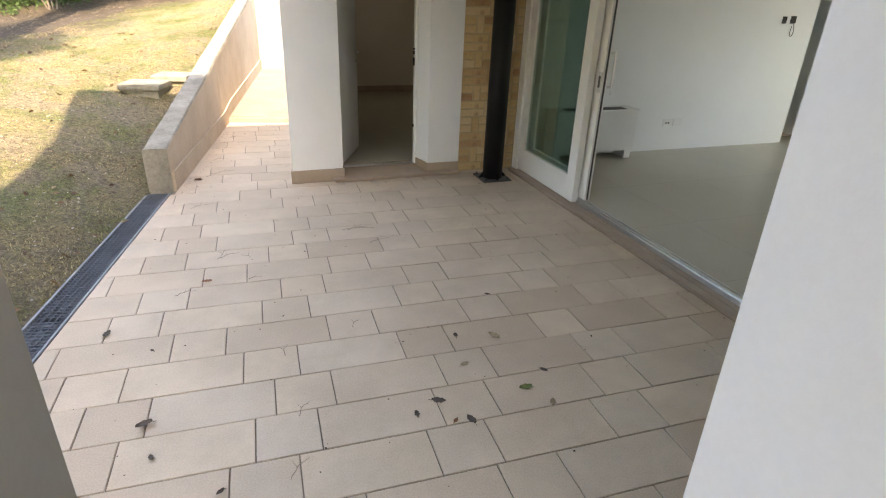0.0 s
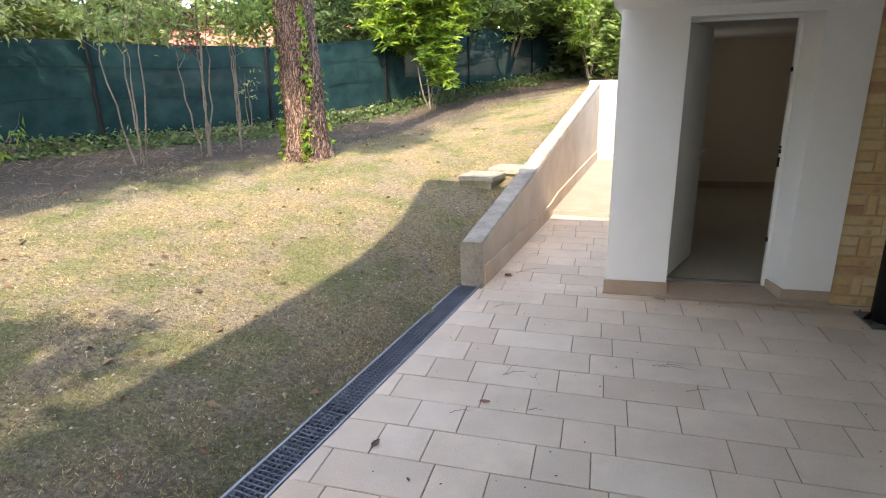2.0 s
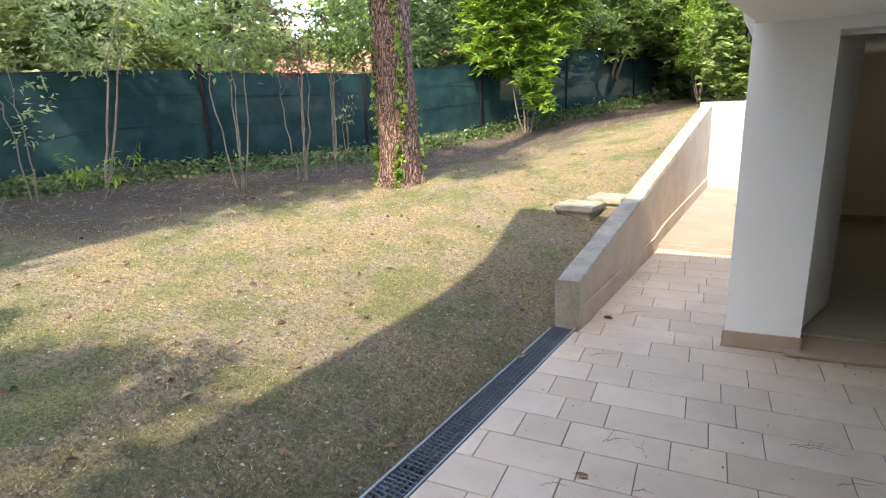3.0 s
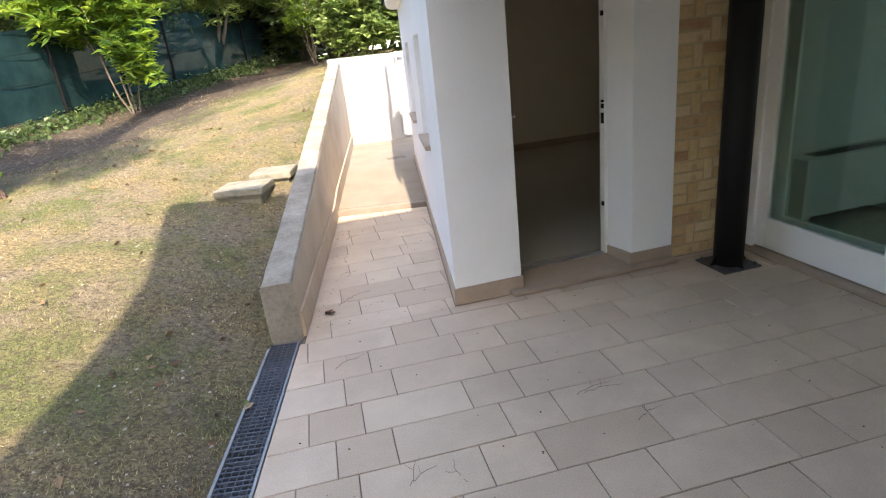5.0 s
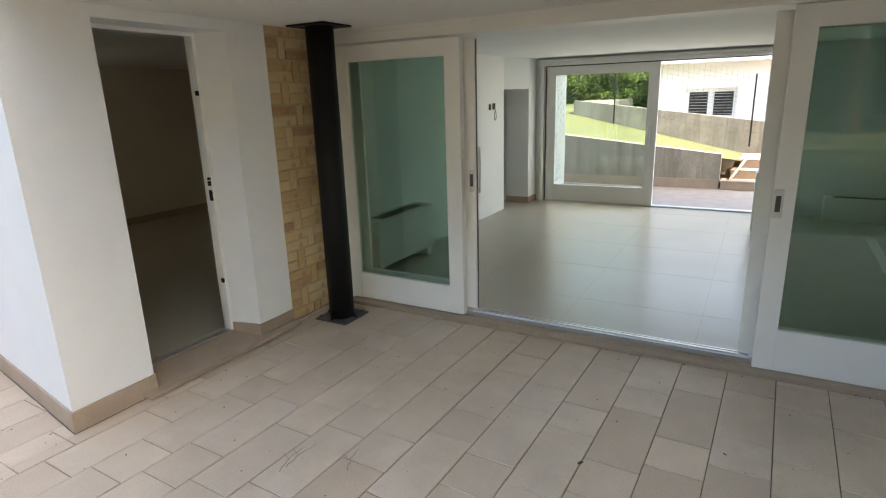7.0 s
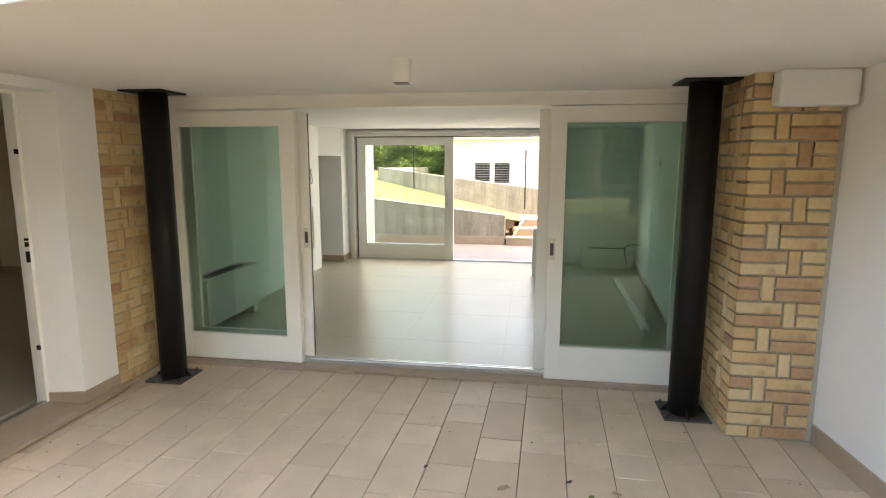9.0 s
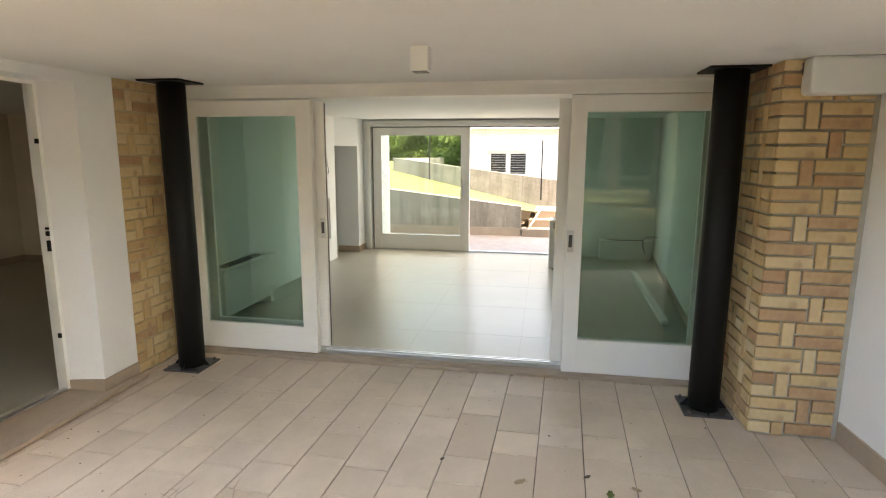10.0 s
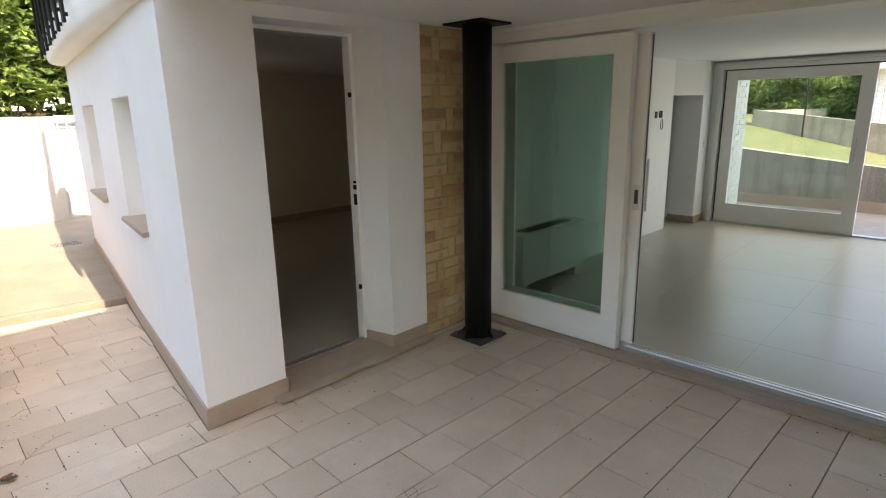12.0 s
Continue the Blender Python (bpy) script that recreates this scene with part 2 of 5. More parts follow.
# ---- ceiling and roof ----
bm = bmesh.new()
prism(bm, [(-0.6, -3), (2.9, -3), (2.9, 5.5), (0.414, 5.5), (0.414, 5.08), (0.1, 3.7), (0.4, 0.9), (0.4, 0.5), (-0.6, 0.5)], CEIL, SLAB)
setting(part("ceiling", bm, M_CEILING), "smooth off-white plaster ceiling over the terrace", "ceiling")
bm = bmesh.new()
prism(bm, [(2.9, 0.0), (7.6, 0.0), (7.6, 9.75), (1.12, 9.75), (0.47, 5.5), (2.9, 5.5)], 2.125, SLAB)
setting(part("ceiling_interior", bm, M_ROOMWALL), "smooth white ceiling of the empty rooms", "ceiling")
# unseen eaves high over the terrace, outlined to cast the shadow edge on the lawn
bm = bmesh.new()
prism(bm, [(-3.3, -5.4), (9, -5.4), (9, 1.92), (-2.2, 1.92), (-2.18, 0.6), (-2.35, -0.4), (-2.56, -1.7)], 6.5, 6.75)
setting(part("roof", bm, M_CEILING), "unseen upper eaves added to shade the lawn", "roof")
bm = boxes((0.4, 9, -5.4, 0.3, SLAB, 6.5))
setting(part("wall_upper", bm, M_PLASTER), "white wall of the upper floor", "wall")

# ---- north wall: piers, door opening ----
bm = bmesh.new()
prism(bm, [(0.38, 5.08), (0.838, 5.08), (0.838, 5.4), (wall_x(5.4), 5.4)], 0.0, CEIL)
prism(bm, [(1.666, 5.083), (1.985, 5.083), (1.985, 5.4), (1.61, 5.4), (1.61, 5.33)], 0.0, CEIL)
prism(bm, [(0.838, 5.08), (1.666, 5.083), (1.61, 5.33), (1.61, 5.4), (0.838, 5.4)], 2.06, CEIL)
setting(part("wall_north", bm, M_PLASTER), "white plastered wall with a deep door opening", "wall")
bm = bmesh.new()
prism(bm, [(1.985, 5.11), (2.62, 5.11), (2.62, 5.4), (1.985, 5.4)], 0.0, CEIL)
wall_brick_l = setting(part("wall_brick_north", bm, M_SMEAR), "yellow brick wall strip beside the black post", "wall")

# ---- long side wall with two window niches ----
Y_END = 9.8
WIN = [(6.08, 6.78, 0.87, 1.71), (7.88, 8.75, 0.87, 1.69)]
bm = bmesh.new()
cuts = [5.4] + [v for w in WIN for v in w[:2]] + [Y_END]
def wall_w(bm, y0, y1, z0, z1, d0=0.0, d1=0.35):
    prism(bm, [(wall_x(y0) + d0, y0), (wall_x(y1) + d0, y1), (wall_x(y1) + d1, y1 - 0.055), (wall_x(y0) + d1, y0 - 0.055 if y0 > 5.5 else y0)], z0, z1)
for i in range(0, len(cuts), 2):
    wall_w(bm, cuts[i], cuts[i + 1], 0.0, SLAB)
for y0, y1, z0, z1 in WIN:
    wall_w(bm, y0, y1, 0.0, z0)
    wall_w(bm, y0, y1, z1, SLAB)
    wall_w(bm, y0, y1, z0, z1, 0.22, 0.35)
setting(part("wall_west", bm, M_PLASTER), "white plastered side wall with two window niches", "wall")

# ---- south wall with the opening that the path starts in ----
def south_y(x):
    return 0.48 - 0.065 * (1.9 - x)


bm = bmesh.new()
prism(bm, [(0.46, south_y(0.46)), (2.62, south_y(2.62)), (2.62, 0.1), (0.46, 0.1)], 0.0, CEIL)
setting(part("wall_south", bm, M_PLASTER), "white plastered wall with a narrow opening", "wall")
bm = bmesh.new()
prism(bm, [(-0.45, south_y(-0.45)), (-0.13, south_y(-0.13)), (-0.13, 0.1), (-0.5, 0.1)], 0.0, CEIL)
# the jamb's shade is put into this darker plaster colour
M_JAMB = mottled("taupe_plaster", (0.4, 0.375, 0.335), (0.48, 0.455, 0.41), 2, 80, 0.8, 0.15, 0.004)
setting(part("wall_jamb", bm, M_JAMB), "plastered jamb beside the narrow opening, coloured darker for its shade", "wall")

bm = boxes((-0.7, 2.9, -1.75, -1.55, 0.0, CEIL), (1.3, 1.5, -1.55, 0.1, 0.0, CEIL))
setting(part("wall_lobby", bm, M_PLASTER), "plain white walls behind the opening", "wall")

# ---- brick pier ----
bm = boxes((1.918, 2.62, 0.47, 0.948, 0.0, CEIL))
wall_brick_r = setting(part("wall_brick_pier", bm, M_BRICKJOINT), "yellow brick pier beside the sliding doors", "wall")

# ---- floors ----
bm = bmesh.new()
prism(bm, [(drain_x(-3), -3), (2.62, -3), (2.62, 5.1), (wall_x(5.1), 5.1), (wall_x(7.7), 7.6), (ramp_x(7.8), 7.8), (ramp_x(5.05), 5.05)], -0.12, -0.006)
floor = setting(part("floor", bm, M_MORTAR), "terrace paved with beige stone tiles in broken courses", "floor")
bm = bmesh.new()
prism(bm, [(2.727, 0.3), (7.25, 0.3), (7.25, 5.5), (2.727, 5.5)], -0.1, 0.056)
prism(bm, [(0.5, 5.4), (5.4, 5.4), (5.4, 9.65), (1.12, 9.65)], -0.1, 0.056)
setting(part("floor_interior", bm, M_FLOOR), "glossy beige large-format tile floor", "floor")

# ---- rooms ----
bm = boxes((2.62, 6.4, 5.22, 5.4, 0, CEIL), (6.94, 7.3, 5.06, 5.4, 0, CEIL))
prism(bm, [(6.4, 5.22), (6.94, 5.063), (6.94, 5.4), (6.4, 5.4)], 1.707, CEIL)
setting(part("wall_room_north", bm, M_ROOMWALL), "plain white room wall with a low passage", "wall")
bm = bmesh.new()
prism(bm, [(2.62, 0.92), (3.5, 0.885), (7.3, 0.56), (7.3, 0.3), (2.62, 0.3)], 0.0, CEIL)
setting(part("wall_room_south", bm, M_ROOMWALL), "plain white room wall with loose cables", "wall")
bm = boxes((7.25, 7.5, 4.93, 5.4, 0, CEIL), (7.25, 7.5, 0.3, 1.9, 0, CEIL), (7.25, 7.5, 1.9, 4.93, 2.06, CEIL))
setting(part("wall_room_east", bm, M_ROOMWALL), "white room wall round the far sliding window", "wall")
bm = boxes((5.3, 5.5, 5.4, 9.75, 0, CEIL), (1.14, 5.3, 9.55, 9.75, 0, CEIL))
M_BACKWALL = mottled("back_room_paint", (0.7, 0.63, 0.53), (0.78, 0.71, 0.61), 1.2, 90, 0.8, 0.1, 0.003)
setting(part("wall_back_room", bm, M_BACKWALL), "plain cream walls of the unlit back room", "wall")
bm = boxes((6.2, 7.3, 6.6, 6.7, 0, CEIL), (6.1, 6.2, 5.4, 6.7, 0, CEIL), (7.2, 7.3, 5.4, 6.6, 0, CEIL))
setting(part("wall_passage", bm, M_ROOMWALL), "plain white walls of the passage", "wall")

# ---- sliding doors ----
bm = boxes((2.60, 2.80, 0.93, 5.1, 2.03, CEIL))
setting(part("trim_beam", bm, M_FRAME), "white lacquered head beam over the sliding doors", "trim")


def sliding_panel(name, x0, x1, y0, y1, z0, z1, stile_l, stile_r, rail_b, rail_t, mat, label):
    p = thing(name, label, "door")
    bm = bmesh.new()
    box(bm, x0, x1, y0, y0 + stile_l, z0, z1, 0.004)
    box(bm, x0, x1, y1 - stile_r, y1, z0, z1, 0.004)
    box(bm, x0 + 0.002, x1 - 0.002, y0 + stile_l - 0.003, y1 - stile_r + 0.003, z0, z0 + rail_b, 0.004)
    box(bm, x0 + 0.002, x1 - 0.002, y0 + stile_l - 0.003, y1 - stile_r + 0.003, z1 - rail_t, z1, 0.004)
    part("frame", bm, M_FRAME, p)
    xm = (x0 + x1) / 2
    g = part("pane", boxes((xm - 0.008, xm + 0.008, y0 + stile_l - 0.002, y1 - stile_r + 0.002, z0 + rail_b - 0.002, z1 - rail_t + 0.002)), mat, p, "greenish glass pane")
    g.visible_shadow = False
    return p


panel_l = sliding_panel("sliding_door", 2.605, 2.665, 3.945, 4.99, 0.03, 2.015, 0.12, 0.09, 0.215, 0.115, M_GLASS, "white wooden sliding door with a greenish glass pane")
panel_r = sliding_panel("sliding_door", 2.605, 2.665, 0.99, 2.03, 0.022, 2.025, 0.13, 0.11, 0.255, 0.112, M_GLASS, "white wooden sliding door with a greenish glass pane")
panel_f = sliding_panel("sliding_door", 7.26, 7.32, 3.35, 4.905, 0.075, 2.0, 0.14, 0.135, 0.235, 0.12, M_CLEAR, "white sliding window on the garden side")

# ---- posts ----
def steel_post(x, y, label):
    p = thing("steel_post", label, "post", "posts before the sliding doors", (x, y, 0))
    bm = bmesh.new()
    cyl(bm, (0, 0, 0.01), (0, 0, 2.113), 0.095, seg=48)
    o = part("shaft", bm, M_BLACK, p)
    for f in o.data.polygons:
        f.use_smooth = abs(f.normal.z) < 0.5
    part("base_plate", boxes((-0.145, 0.145, -0.145, 0.145, 0.002, 0.014), bevel=0.002), M_STEEL, p, "scuffed grey-black base plate")
    part("cap_plate", boxes((-0.15, 0.15, -0.16, 0.16, 2.112, 2.124)), M_BLACK, p)
    for sx in (-1, 1):
        for sy in (-1, 1):
            bm = bmesh.new()
            cyl(bm, (sx * 0.115, sy * 0.115, 0.014), (sx * 0.115, sy * 0.115, 0.026), 0.013, seg=6)
            cyl(bm, (sx * 0.115, sy * 0.115, 0.026), (sx * 0.115, sy * 0.115, 0.036), 0.006, seg=8)
            part("bolt", bm, M_STEEL, p)
    for a in range(4):
        bm = bmesh.new()
        m = Matrix.Rotation(a * math.pi / 2, 4, "Z")
        vs = []
        for w in (-0.004, 0.004):
            vs.append([bm.verts.new(m @ Vector(c)) for c in ((0.09, w, 0.014), (0.14, w, 0.014), (0.14, w, 0.022), (0.09, w, 0.075))])
        bm.faces.new(vs[0]); bm.faces.new(vs[1][::-1])
        for q in range(4):
            bm.faces.new((vs[0][q], vs[1][q], vs[1][(q + 1) % 4], vs[0][(q + 1) % 4]))
        bmesh.ops.recalc_face_normals(bm, faces=bm.faces)
        part("gusset", bm, M_BLACK, p)
    return p


steel_post(2.25, 4.83, "round black steel post on a bolted base plate")
steel_post(2.2, 1.135, "round black steel post on a bolted base plate")

# ---- retaining wall along the ramp ----
def top_z(x, y):
    return 0.375 + 0.179 * (y - 5.07)


def rough_wall(name, mat, y0, y1, d0, d1, ztop, n=90, amp=0.005):
    """A long wall along the slanting side, with a worn, uneven surface."""
    bm = bmesh.new()
    prof = [(0, -0.1), (0, 0.25), (0, 0.6), (0, 0.965), (0.06, 1.0), (0.5, 1.0), (0.94, 1.0), (1, 0.965), (1, 0.6), (1, 0.25), (1, -0.1)]
    rings = []
    for k in range(n + 1):
        y = y0 + (y1 - y0) * k / n
        h = ztop(0, y)
        ring = []
        for u, v in prof:
            z = -0.1 if v < 0 else h * v
            x = ramp_x(y) + d0 + (d1 - d0) * u
            q = noise.noise_vector((x * 9, y * 9, z * 9)) * amp + noise.noise_vector((x * 2.3, y * 2.3, z * 2.3)) * amp
            yy = y + (0.012 if k == 0 and v > 0.96 else 0)
            ring.append(bm.verts.new((x + q.x, yy + q.y * (k > 0), z + q.z * (v > 0))))
        rings.append(ring)
    m = len(prof)
    for a, b in zip(rings, rings[1:]):
        for i in range(m - 1):
            fc = bm.faces.new((a[i], a[i + 1], b[i + 1], b[i]))
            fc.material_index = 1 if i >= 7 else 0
    bm.faces.new(rings[0])
    bm.faces.new(rings[-1][::-1])
    bmesh.ops.recalc_face_normals(bm, faces=bm.faces)
    return part(name, bm, mat)


def ramp_z(x, y):
    return 0.045 + 0.033 * max(0.0, y - 7.6)


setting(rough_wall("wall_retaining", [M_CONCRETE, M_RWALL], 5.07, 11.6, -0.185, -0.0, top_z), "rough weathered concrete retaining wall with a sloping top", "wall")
bm = bmesh.new()
prism(bm, [(ramp_x(7.88), 7.88), (wall_x(7.72), 7.72), (wall_x(9.8), 9.8), (wall_x(9.8) + 2.0, 9.8), (wall_x(11.7) + 2.0, 11.7), (ramp_x(11.7), 11.7)], -0.1, ramp_z)
setting(part("ramp", bm, M_RAMP), "sunlit pale screed yard at the end of the passage", "floor")
bm = bmesh.new()
prism(bm, [(ramp_x(7.76), 7.76), (wall_x(7.6), 7.6), (wall_x(7.72), 7.716), (ramp_x(7.88), 7.876)], -0.05, 0.05, 0.006)
setting(part("trim_step", bm, M_RAMP), "pale stone step edge across the passage", "step")
bm = bmesh.new()
prism(bm, [(ramp_x(11.6) - 0.19, 11.6), (1.33, 11.58), (1.33, 11.85), (ramp_x(11.6) - 0.19, 11.85)], -0.1, 1.6, 0.01)
prism(bm, [(1.332, 11.64), (3.6, 11.64), (3.6, 11.78), (1.332, 11.78)], -0.1, 1.0, 0.01)
prism(bm, [(1.332, 11.81), (4.6, 11.81), (4.6, 11.98), (1.332, 11.98)], -0.1, 1.6, 0.01)
setting(part("wall_end", bm, M_WHITEWALL), "sunlit white rendered wall closing the yard", "wall")
bm = bmesh.new()
for i in range(9):
    cyl(bm, (1.4 + 0.11 * i, 11.72, 1.0), (1.4 + 0.11 * i, 11.72, 1.6), 0.006, seg=6)
box(bm, 1.37, 2.4, 11.71, 11.73, 1.58, 1.61)
tagged(part("railing", bm, M_FRAME), "thin white metal railing on the low yard wall", "railing")

# ---- ground ----
def fence_x(y):
    return -7.1 + 0.54 * (y - 7.8)


def interp(v, pts):
    return float(np.interp(v, [p[0] for p in pts], [p[1] for p in pts]))


def ground_z(x, y):
    xl = drain_x(y) - 0.2
    a = interp(y, [(5.05, 0.0), (12, 1.48), (19, 1.75), (40, 1.9)])
    b = interp(y, [(4, 0.74), (7.8, 0.79), (10.4, 0.76), (12.4, 0.95), (18.7, 1.6), (40, 1.9)])
    s = min(max((xl - x) / max(xl - fence_x(y), 0.5), 0), 1.0)
    k = 1 - (1 - s) ** 2.4
    return a * (1 - k) + b * k + 0.03 * noise.noise((x * 0.6, y * 0.6, 0.0)) * min(1, s * 6)


bm = bmesh.new()
NX, NY = 170, 190
ys = [5 + 22 * v + 130 * v ** 5 for v in (2 * j / NY - 1 for j in range(NY + 1))]
rows = []
for y in ys:
    xl = drain_x(y) - 0.188
    if y > 5.07:
        xl = ramp_x(y) - 0.1
    rows.append([])
    for i in range(NX + 1):
        x = xl - 28 * (i / NX) ** 1.6 - 120 * (i / NX) ** 6
        rows[-1].append(bm.verts.new((x, y, ground_z(x, y))))
for j in range(NY):
    for i in range(NX):
        bm.faces.new((rows[j][i], rows[j][i + 1], rows[j + 1][i + 1], rows[j + 1][i]))
ye = [11.8 + 120 * (j / 40) ** 2 for j in range(41)]
east = [[bm.verts.new((ramp_x(y) - 0.12 + (90 - ramp_x(y)) * (i / 40) ** 2, y, ground_z(ramp_x(y) - 0.12, y))) for i in range(41)] for y in ye]
for j in range(40):
    for i in range(40):
        bm.faces.new((east[j][i + 1], east[j][i], east[j + 1][i], east[j + 1][i + 1]))
bmesh.ops.recalc_face_normals(bm, faces=bm.faces)
ground = setting(part("ground", bm, M_LAWN, smooth=True), "sloping dry lawn with bare earth patches", "ground")

# ---- skirting, thresholds, rails ----
bm = bmesh.new()
box(bm, 0.366, 0.838, 5.066, 5.08, 0, 0.116, 0.002)
setting(part("baseboard_pier", bm, M_PLINTH), "beige tile skirting round the white pier", "skirting")
bm = bmesh.new()
prism(bm, [(1.652, 5.073), (1.985, 5.073), (1.985, 5.083), (1.668, 5.083), (1.612, 5.33), (1.6, 5.325)], 0, 0.113)
setting(part("baseboard_door", bm, M_PLINTH), "beige tile skirting beside the door", "skirting")
bm = bmesh.new()
prism(bm, [(0.838, 5.08), (0.852, 5.08), (0.852, 5.31), (0.838, 5.31)], 0, 0.116)
setting(part("baseboard_reveal", bm, M_PLINTH), "beige tile skirting in the door reveal", "skirting")
base_w = setting(new("baseboard_west"), "beige tile skirting along the side wall", "skirting")
y = 5.082
while y < 9.75:
    y1 = min(y + 0.5, 9.8)
    bm = bmesh.new()
    z0 = lambda x, yy: 0.0 if yy < 7.5 else ramp_z(x, yy) - 0.01
    prism(bm, [(wall_x(y) - 0.013, y + 0.002), (wall_x(y1) - 0.013, y1 - 0.002), (wall_x(y1), y1 - 0.002), (wall_x(y), y + 0.002)], z0, lambda x, yy: z0(x, yy) + 0.116)
    part("skirting_tile", bm, M_PLINTH, base_w)
    y = y1
base_r = setting(new("baseboard_ramp"), "stained beige tile skirting along the retaining wall", "skirting")
y = 5.1
while y < 11.5:
    y1 = min(y + 0.5, 11.58)
    bm = bmesh.new()
    zt = lambda x, yy: 0.165 if yy < 7.62 else ramp_z(x, yy) + 0.17
    prism(bm, [(ramp_x(y) + 0.004, y + 0.002), (ramp_x(y1) + 0.004, y1 - 0.002), (ramp_x(y1) + 0.022, y1 - 0.002), (ramp_x(y) + 0.022, y + 0.002)], -0.02, zt)
    part("skirting_tile", bm, M_RWALL, base_r)
    y = y1
bm = bmesh.new()
prism(bm, [(1.9, south_y(1.9) + 0.0), (0.46, south_y(0.46)), (0.46, south_y(0.46) + 0.013), (1.9, south_y(1.9) + 0.013)], 0, 0.118)
setting(part("baseboard_south", bm, M_PLINTH), "beige tile skirting along the white wall", "skirting")
bm = boxes((6.94, 7.25, 5.047, 5.06, 0.056, 0.15), (6.927, 6.94, 5.047, 5.4, 0.056, 0.15))
prism(bm, [(3.5, 0.885), (7.25, 0.565), (7.25, 0.578), (3.5, 0.898)], 0.056, 0.13)
box(bm, 5.287, 5.3, 5.4, 9.55, 0.056, 0.15)
box(bm, 1.14, 5.287, 9.537, 9.55, 0.056, 0.15)
setting(part("baseboard_rooms", bm, M_PLINTH), "beige tile skirting in the rooms", "skirting")

# threshold slab before the door, and the sill of the sliding doors
bm = bmesh.new()
prism(bm, [(0.745, 4.997), (1.98, 4.997), (1.98, 5.066), (0.745, 5.066)], 0.014, 0.034, 0.003)
prism(bm, [(0.76, 5.014), (1.98, 5.014), (1.98, 5.06), (0.76, 5.06)], 0.0, 0.015)
prism(bm, [(0.852, 5.066), (1.652, 5.066), (1.6, 5.31), (0.852, 5.31)], 0.0, lambda x, yy: 0.03 + 0.1 * (yy - 5.066), 0.002)
setting(part("door_sill", bm, M_PLINTH), "beige stone threshold slab at the door", "threshold")
bm = boxes((2.535, 2.6, 0.96, 5.07, -0.02, 0.018), (2.6, 2.655, 0.96, 5.07, -0.02, 0.02), bevel=0.002)
setting(part("sliding_sill", bm, M_PLINTH), "beige stone sill under the sliding doors", "threshold")
bm = boxes((2.668, 2.685, 2.05, 3.9, 0.02, 0.064), (2.7, 2.712, 2.05, 3.9, 0.02, 0.064), (2.655, 2.725, 0.96, 5.07, 0.0, 0.05))
setting(part("door_rail", bm, M_ALU), "bright aluminium floor track of the sliding doors", "track")
# frame edges of the inner panels, seen beside the opening
for y0, y1, ye in ((3.872, 3.93, 4.99), (2.058, 2.11, 0.99)):
    a, b = min(y0, ye), max(y1, ye)
    p = sliding_panel("sliding_door", 2.685, 2.735, a, b, 0.066, 2.01, 0.15, 0.15, 0.2, 0.1, M_GLASS, "inner white sliding door pushed behind the outer one")
    yh = (y0 + y1) / 2
    e_ = y0 - 0.004 if y0 > 3 else y1
    if y0 > 3:
        part("gasket", boxes((2.7, 2.716, e_ + 0.001, e_ + 0.004, 0.07, 2.0)), M_STEEL, p, "dark rubber edge seal")
        bm = bmesh.new()
        box(bm, 2.678, 2.686, yh - 0.022, yh + 0.022, 0.96, 1.12, 0.004)
        part("handle_plate", bm, M_ALU, p, "recessed metal pull")
        bm = bmesh.new()
        box(bm, 2.674, 2.681, yh - 0.012, yh + 0.012, 1.0, 1.09, 0.005)
        part("pull_recess", bm, M_STEEL, p)
        bm = bmesh.new()
        for zz in (1.0, 1.26):
            cyl(bm, (2.735, yh, zz), (2.79, yh - 0.01, zz), 0.009, seg=10)
        cyl(bm, (2.79, yh - 0.01, 0.94), (2.79, yh - 0.01, 1.27), 0.011, seg=12)
        part("handle", bm, M_ALU, p, "grey bar handle")
bm = bmesh.new()
box(bm, 2.598, 2.606, 2.0 - 0.024, 2.0 + 0.024, 0.93, 1.09, 0.004)
part("handle_plate", bm, M_ALU, panel_r, "recessed metal pull")
part("pull_recess", boxes((2.595, 2.6, 1.987, 2.013, 0.965, 1.055), bevel=0.002), M_STEEL, panel_r)
bm = boxes((7.255, 7.35, 1.9, 4.93, 0.0, 0.075))
setting(part("window_sill", bm, M_ALU), "metal floor track of the far window", "track")
bm = boxes((7.2, 7.258, 4.93, 4.975, 0.056, 2.012), (7.2, 7.258, 1.85, 1.92, 0.056, 2.012), (7.196, 7.258, 1.85, 4.98, 2.014, 2.06), (7.18, 7.258, 1.85, 4.99, 2.062, 2.095))
window_frame = setting(part("window_frame", bm, M_FRAME), "white frame of the far sliding window", "frame")
# dark strips that draw the shade in the gap round the panel
part("gasket", boxes((7.3, 7.33, 4.907, 4.929, 0.076, 2.0), (7.3, 7.33, 1.93, 4.929, 2.002, 2.03), (7.262, 7.33, 3.352, 4.903, 0.0755, 0.0765)), M_STEEL, window_frame, "dark strip standing for the shadow gap round the sliding panel")
bm = bmesh.new()
cyl(bm, (7.22, 3.44, 0.92), (7.22, 3.44, 1.2), 0.012, seg=10)
box(bm, 7.22, 7.262, 3.43, 3.45, 0.95, 0.97)
box(bm, 7.22, 7.262, 3.43, 3.45, 1.15, 1.17)
part("handle", bm, M_ALU, panel_f, "grey bar handle")

# head beam mouldings
bm = boxes((2.585, 2.6, 0.96, 5.07, 2.03, 2.05), (2.59, 2.6, 0.96, 5.07, 2.095, CEIL))
setting(part("trim_head", bm, M_FRAME), "white moulding along the head beam", "trim")
